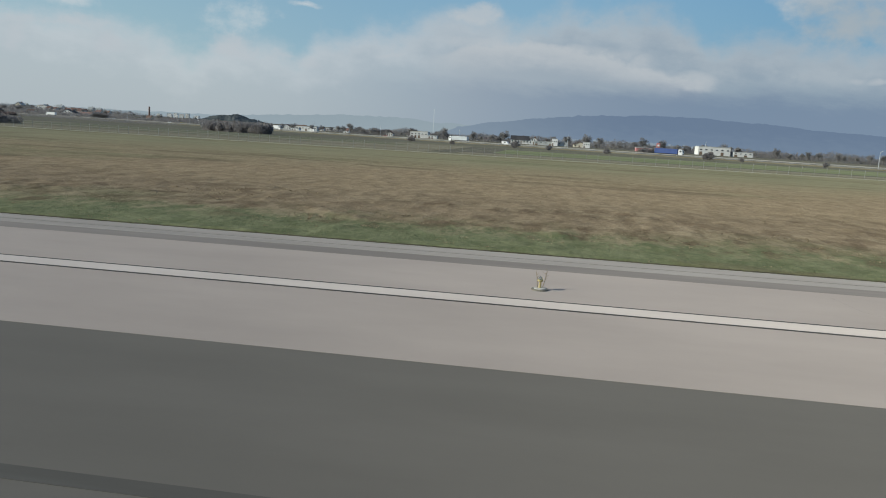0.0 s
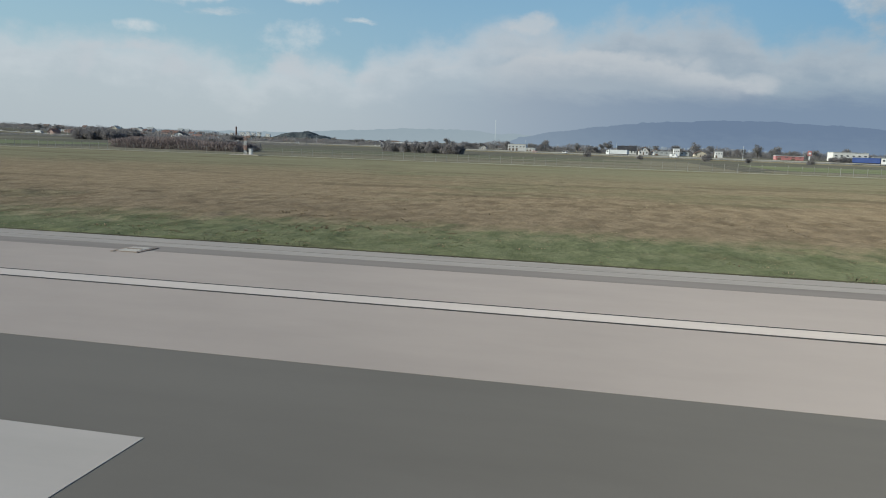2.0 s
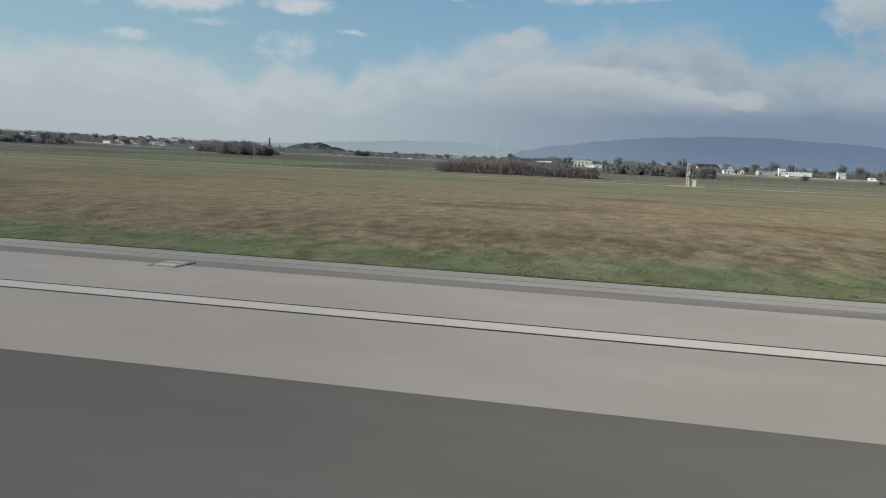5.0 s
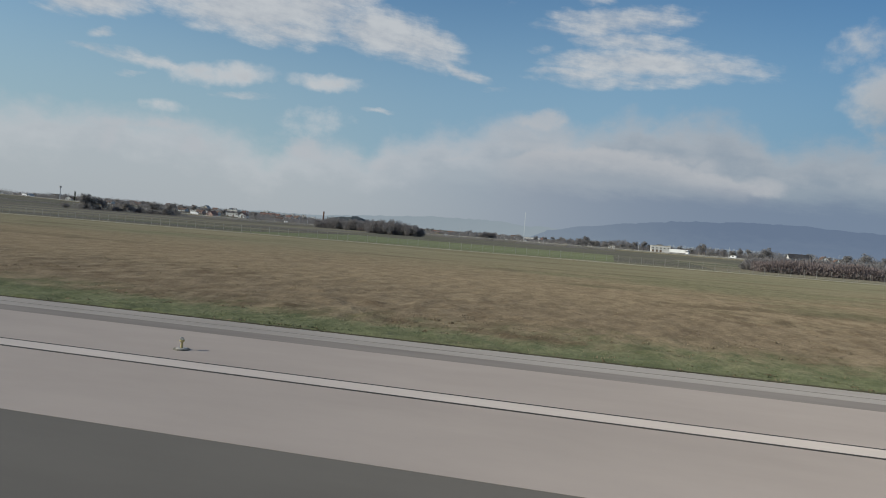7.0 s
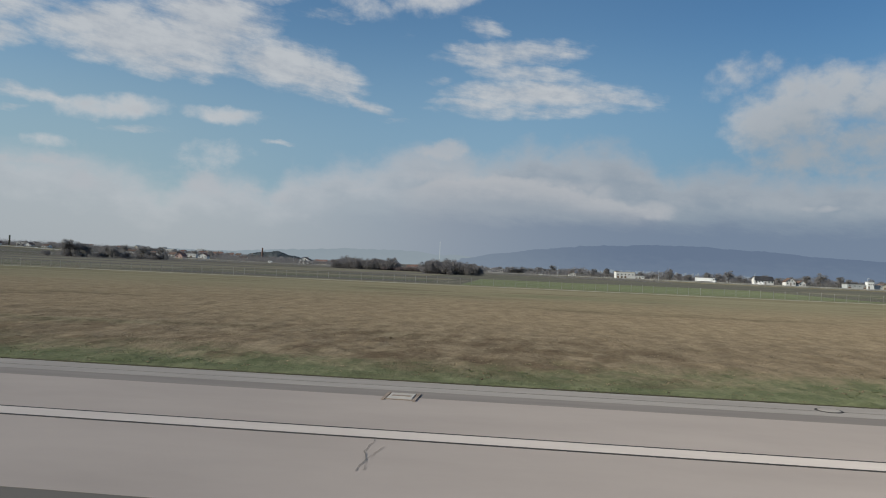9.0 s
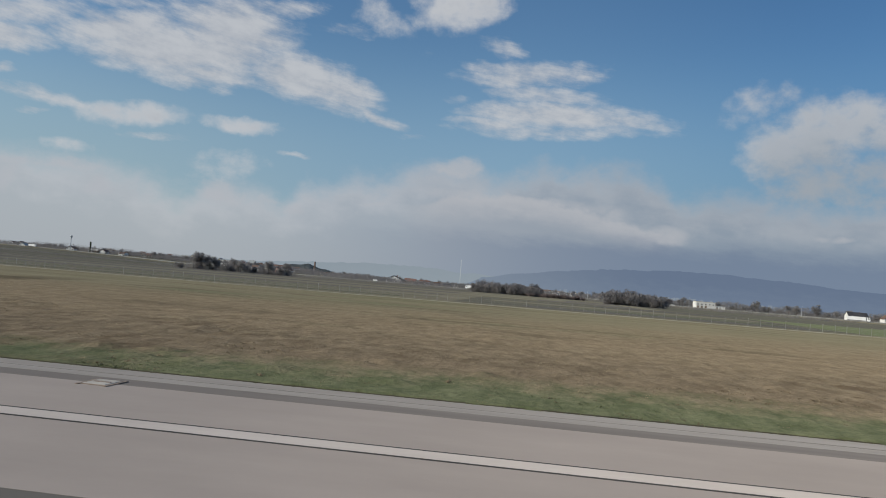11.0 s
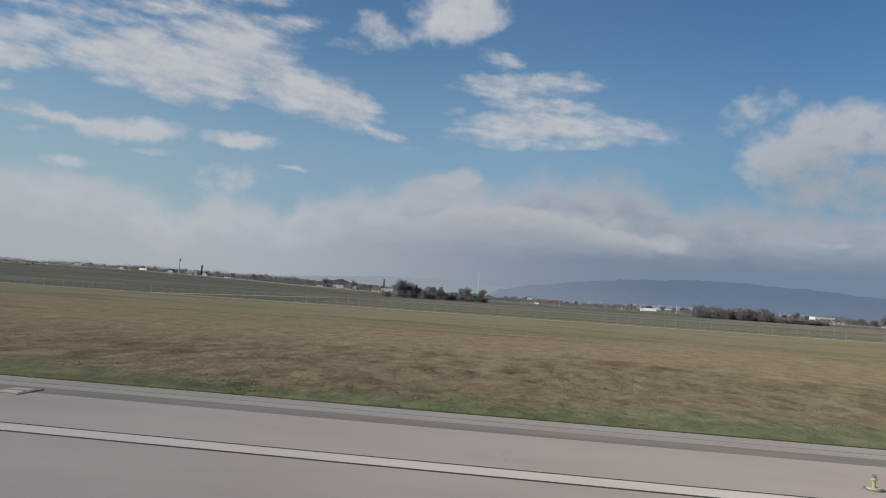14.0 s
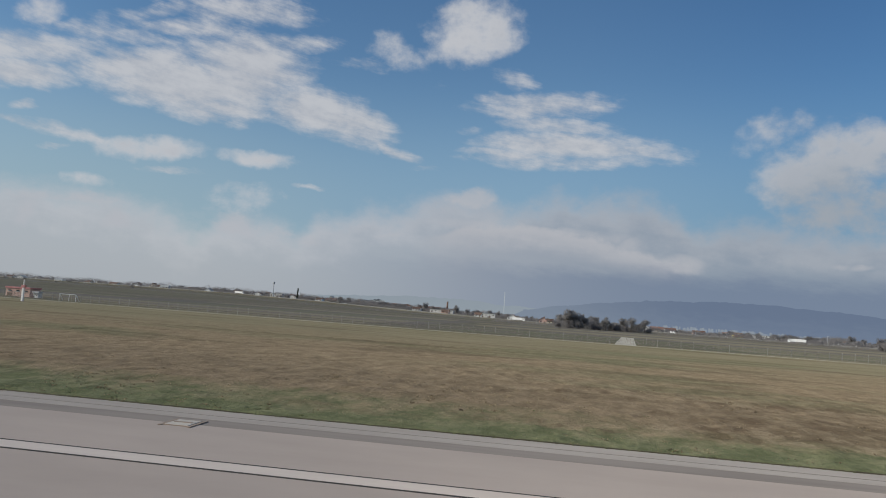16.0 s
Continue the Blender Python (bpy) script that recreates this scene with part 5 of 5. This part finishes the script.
def plant(kinds, x, y, size=1.0, high=1.0):
    kind = rng.choice(kinds)
    m = pose(x, y, rise(x, y) - 0.05, 0, 0, rng.uniform(0, 360)) @ Matrix.Diagonal((size, size, size * high, 1))
    return copy_thing(kind, m)


def belt(kinds, x0, y0, x1, y1, count, size, vary=0.3, deep=5.0, high=1.0):
    for i in range(count):
        f = (i + rng.uniform(0.1, 0.9)) / count
        plant(kinds, x0 + (x1 - x0) * f, y0 + (y1 - y0) * f + rng.uniform(-deep, deep), size * rng.uniform(1 - vary, 1 + vary), high)


belt(SHRUB, -109, 227, -82, 208, 24, 1.2, 0.25, 4)
belt(SHRUB, -143, 144, -113, 142, 30, 0.95, 0.25, 3)
belt(RED, -140, 139, -112, 137, 16, 1.0, 0.25, 3)
belt(SHRUB, -314, 350, -281, 346, 24, 1.7, 0.25, 5)
belt(DARK, -312, 356, -283, 350, 10, 0.75, 0.2, 5)
belt(SHRUB, -259, 274, -239, 272, 20, 1.7, 0.2, 4)
belt(DARK, -256, 277, -241, 275, 6, 0.72, 0.15, 3)
belt(DARK, -228, 350, -221, 352, 4, 0.5, 0.2, 3)
belt(RED, -290, 345, -262, 335, 28, 1.1, 0.2, 4)
belt(BARE, -456, 350, -413, 383, 20, 0.78, 0.35, 9)
plant(BARE, -452, 352, 1.25)
plant(BARE, -447, 354, 1.1)
belt(SHRUB, -458, 346, -410, 379, 10, 1.2, 0.25, 5)
belt(SHRUB, 34, 272, 44, 272, 6, 1.4, 0.2, 3)
belt(DARK, -520, 640, -900, 800, 60, 0.6, 0.4, 20)
belt(SHRUB, -262, 610, -780, 700, 90, 0.8, 0.35, 20)
belt(SHRUB, -300, 470, -620, 590, 40, 0.6, 0.4, 8)
belt(BARE, -480, 650, -860, 760, 40, 0.7, 0.35, 20)
belt(BARE, -230, 790, 420, 640, 85, 1.0, 0.35, 35)
belt(DARK, -210, 830, 420, 690, 40, 0.9, 0.3, 30)
belt(BARE, -300, 700, -180, 770, 16, 0.8, 0.3, 25)
belt(SHRUB, -60, 250, 90, 222, 8, 0.85, 0.45, 10)
belt(BARE, -1750, 1000, -700, 820, 70, 0.5, 0.3, 60)
belt(DARK, -1750, 1240, -640, 980, 60, 0.75, 0.3, 60)
belt(SHRUB, -1400, 700, -760, 560, 50, 0.6, 0.4, 60)
belt(BARE, -640, 850, -300, 900, 34, 0.75, 0.3, 30)
plant(SLIM, -673, 609, 1.05)
plant(SLIM, -128, 900, 0.9)
plant(SLIM, -60, 830, 0.9)
plant(SLIM, -54, 836, 0.8)
plant(BARE, -560, 600, 1.1)
plant(BARE, -533, 590, 1.1)

def woods(x0, y0, x1, y1, tall, count, material, label, seed, deep=30.0, thin=1.0, bit=0.16):
    """A far strip of trees that nobody could count, ragged along its top."""
    rng = np.random.default_rng(seed)
    verts, faces = [], []
    for f, u, d in zip(rng.uniform(0, 1, count), rng.uniform(0, 1, count), rng.uniform(-deep, deep, count)):
        x, y = x0 + (x1 - x0) * f, y0 + (y1 - y0) * f + d
        top = tall * (0.65 + 0.55 * noise.noise(Vector((x * 0.035, y * 0.02, seed))) + 0.3 * noise.noise(Vector((x * 0.16, y * 0.1, seed))))
        z = rise(x, y) + max(top, 0.8) * u ** 0.8
        w, h = rng.uniform(0.25, 0.8, 2) * tall * bit * np.array([thin, 1.0])
        a = rng.uniform(0, 3.14)
        i = len(verts)
        verts += [(x - w * math.cos(a), y - w * math.sin(a), z - h), (x + w * math.cos(a), y + w * math.sin(a), z - h * rng.uniform(0.2, 1)), (x + rng.uniform(-w, w), y, z + h * 1.3)]
        faces.append((i, i + 1, i + 2))
    return tagged(raw("far_woods", verts, faces, material), label, "woods", "", "stuff")


woods(-400, 650, -900, 800, 5.0, 20000, M_BUSH, "far strip of dark bare woods", 1)
woods(-215, 830, 480, 700, 9.0, 76000, M_FARWOOD, "far strip of bare grey trees behind houses", 2, 30, 0.45, 0.1)
woods(-1900, 1250, -600, 1050, 7.5, 24000, M_FARWOOD, "far strip of bare trees at the town's edge", 3, 60, 0.7, 0.12)
woods(-680, 960, -240, 940, 4.5, 12000, M_FARWOOD, "far strip of bare trees round a village", 4)

woods(-900, 520, -420, 420, 1.6, 5000, M_BUSH, "ragged hedgerow between the fields", 5, 4)
woods(-760, 330, -330, 300, 1.0, 5000, M_REDTWIG, "low brown scrub along a field's edge", 6, 5)
woods(-690, 124, -300, 121, 0.75, 6000, M_REDTWIG, "dry brown weeds behind the airfield fence", 7, 3)
woods(-300, 124, -140, 121, 0.4, 1500, M_REDTWIG, "dry brown weeds behind the airfield fence", 8, 3)

woods(-490, 400, -310, 385, 1.6, 6000, M_BUSH, "low dark scrub between the fields", 31, 25)
woods(-310, 390, -165, 300, 1.3, 6000, M_BUSH, "low dark scrub between the fields", 32, 20)
woods(-450, 540, -190, 500, 4.2, 9000, M_FARWOOD, "strip of bare trees along the road", 33, 20)
woods(-142, 147, -113, 144, 2.8, 9000, M_BUSH, "dense dark bramble thicket behind the fence", 34, 3, 0.6, 0.13)
woods(-110, 228, -81, 208, 3.6, 4500, M_BUSH, "dense dark hedge across the fields", 35, 4)
woods(-142, 139, -112, 137, 2.6, 16000, M_REDTWIG, "reddish brown bare orchard scrub", 36, 4, 0.5, 0.13)
woods(-314, 352, -281, 347, 5.6, 11000, M_BUSH, "dense dark hedge across the fields", 37, 5, 0.6, 0.11)
woods(-259, 275, -239, 273, 5.6, 9000, M_BUSH, "dense dark thicket beside a field", 38, 4, 0.6, 0.11)
for x, y, size in ((-92, 655, 1.5), (-64, 640, 1.2), (-38, 668, 1.6), (16, 640, 1.4), (33, 652, 1.7), (44, 640, 1.3), (78, 628, 1.6), (96, 645, 1.5), (140, 620, 1.4), (-190, 700, 1.4)):
    plant(BARE, x, y, size)

woods(-456, 352, -413, 384, 4.6, 6000, M_FARWOOD, "dense bare grey copse between the fields", 41, 7, 0.5, 0.11)
woods(-1500, 820, -620, 690, 7.0, 34000, M_FARWOOD, "low strip of bare trees on the rise", 39, 35, 0.6, 0.1)
woods(-640, 660, -470, 640, 3.6, 4000, M_FARWOOD, "low strip of bare trees on the rise", 40, 15)

# hill and mountains ---------------------------------------------------------------------------
def ridge(name, y, profile, material, label, kind="structure", depth=300.0):
    """A range of hills: crest heights by bearing from the middle of the walk, in degrees."""
    verts, faces = [], []
    (a0, _), (a1, _) = profile[0], profile[-1]
    count = 700
    xs, es = [p[0] for p in profile], [p[1] for p in profile]
    for i in range(count + 1):
        a = a0 + (a1 - a0) * i / count
        e = float(np.interp(a, xs, es))
        e += 0.1 * noise.noise(Vector((a * 0.7, 3.0, 0))) + 0.06 * noise.noise(Vector((a * 2.3, 9.0, 0))) + 0.03 * noise.noise(Vector((a * 7.0, 5.0, 0)))
        c, d = math.sin(radians(a)), math.cos(radians(a))
        top = y * math.tan(radians(max(e, 0.02)))
        verts += [(-200 + r * c, r * d, z) for r, z in ((y - depth, -10), (y - depth * 0.5, top * 0.62), (y, top), (y + 40, -10))]
    for i in range(count):
        k = 4 * i
        for j in range(3):
            faces.append((k + j, k + 4 + j, k + 5 + j, k + 1 + j))
    return tagged(raw(name, verts, faces, material), label, "mountain", "", kind)


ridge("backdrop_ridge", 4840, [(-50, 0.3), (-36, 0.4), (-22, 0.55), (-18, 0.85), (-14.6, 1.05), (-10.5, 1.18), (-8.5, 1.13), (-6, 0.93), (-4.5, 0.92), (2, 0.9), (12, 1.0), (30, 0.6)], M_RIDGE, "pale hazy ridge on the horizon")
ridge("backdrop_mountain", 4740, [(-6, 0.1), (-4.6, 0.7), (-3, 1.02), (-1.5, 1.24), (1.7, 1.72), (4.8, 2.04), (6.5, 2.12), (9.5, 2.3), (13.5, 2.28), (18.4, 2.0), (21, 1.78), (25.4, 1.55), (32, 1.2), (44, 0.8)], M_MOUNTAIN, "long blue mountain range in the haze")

bm = bmesh.new()
bmesh.ops.create_grid(bm, x_segments=150, y_segments=40, size=1.0)
for v in bm.verts:
    x, y = v.co.x, v.co.y
    shape = math.cos(min(1.0, abs(x)) * math.pi / 2) ** 1.3 * math.cos(min(1.0, abs(y)) * math.pi / 2)
    wood = 2.2 * noise.noise(Vector((x * 22, y * 14, 0))) + 1.3 * noise.noise(Vector((x * 55, y * 30, 4)))
    v.co = Vector((x * 135, y * 120, -4 + 30 * shape * (1 + 0.22 * noise.noise(Vector((x * 4, y * 3, 0)))) + wood))
hill = tagged(part("hill", bm, M_HILL), "low dark wooded hill", "hill", "", "structure")
hill.location = (-975, 2200, 0)
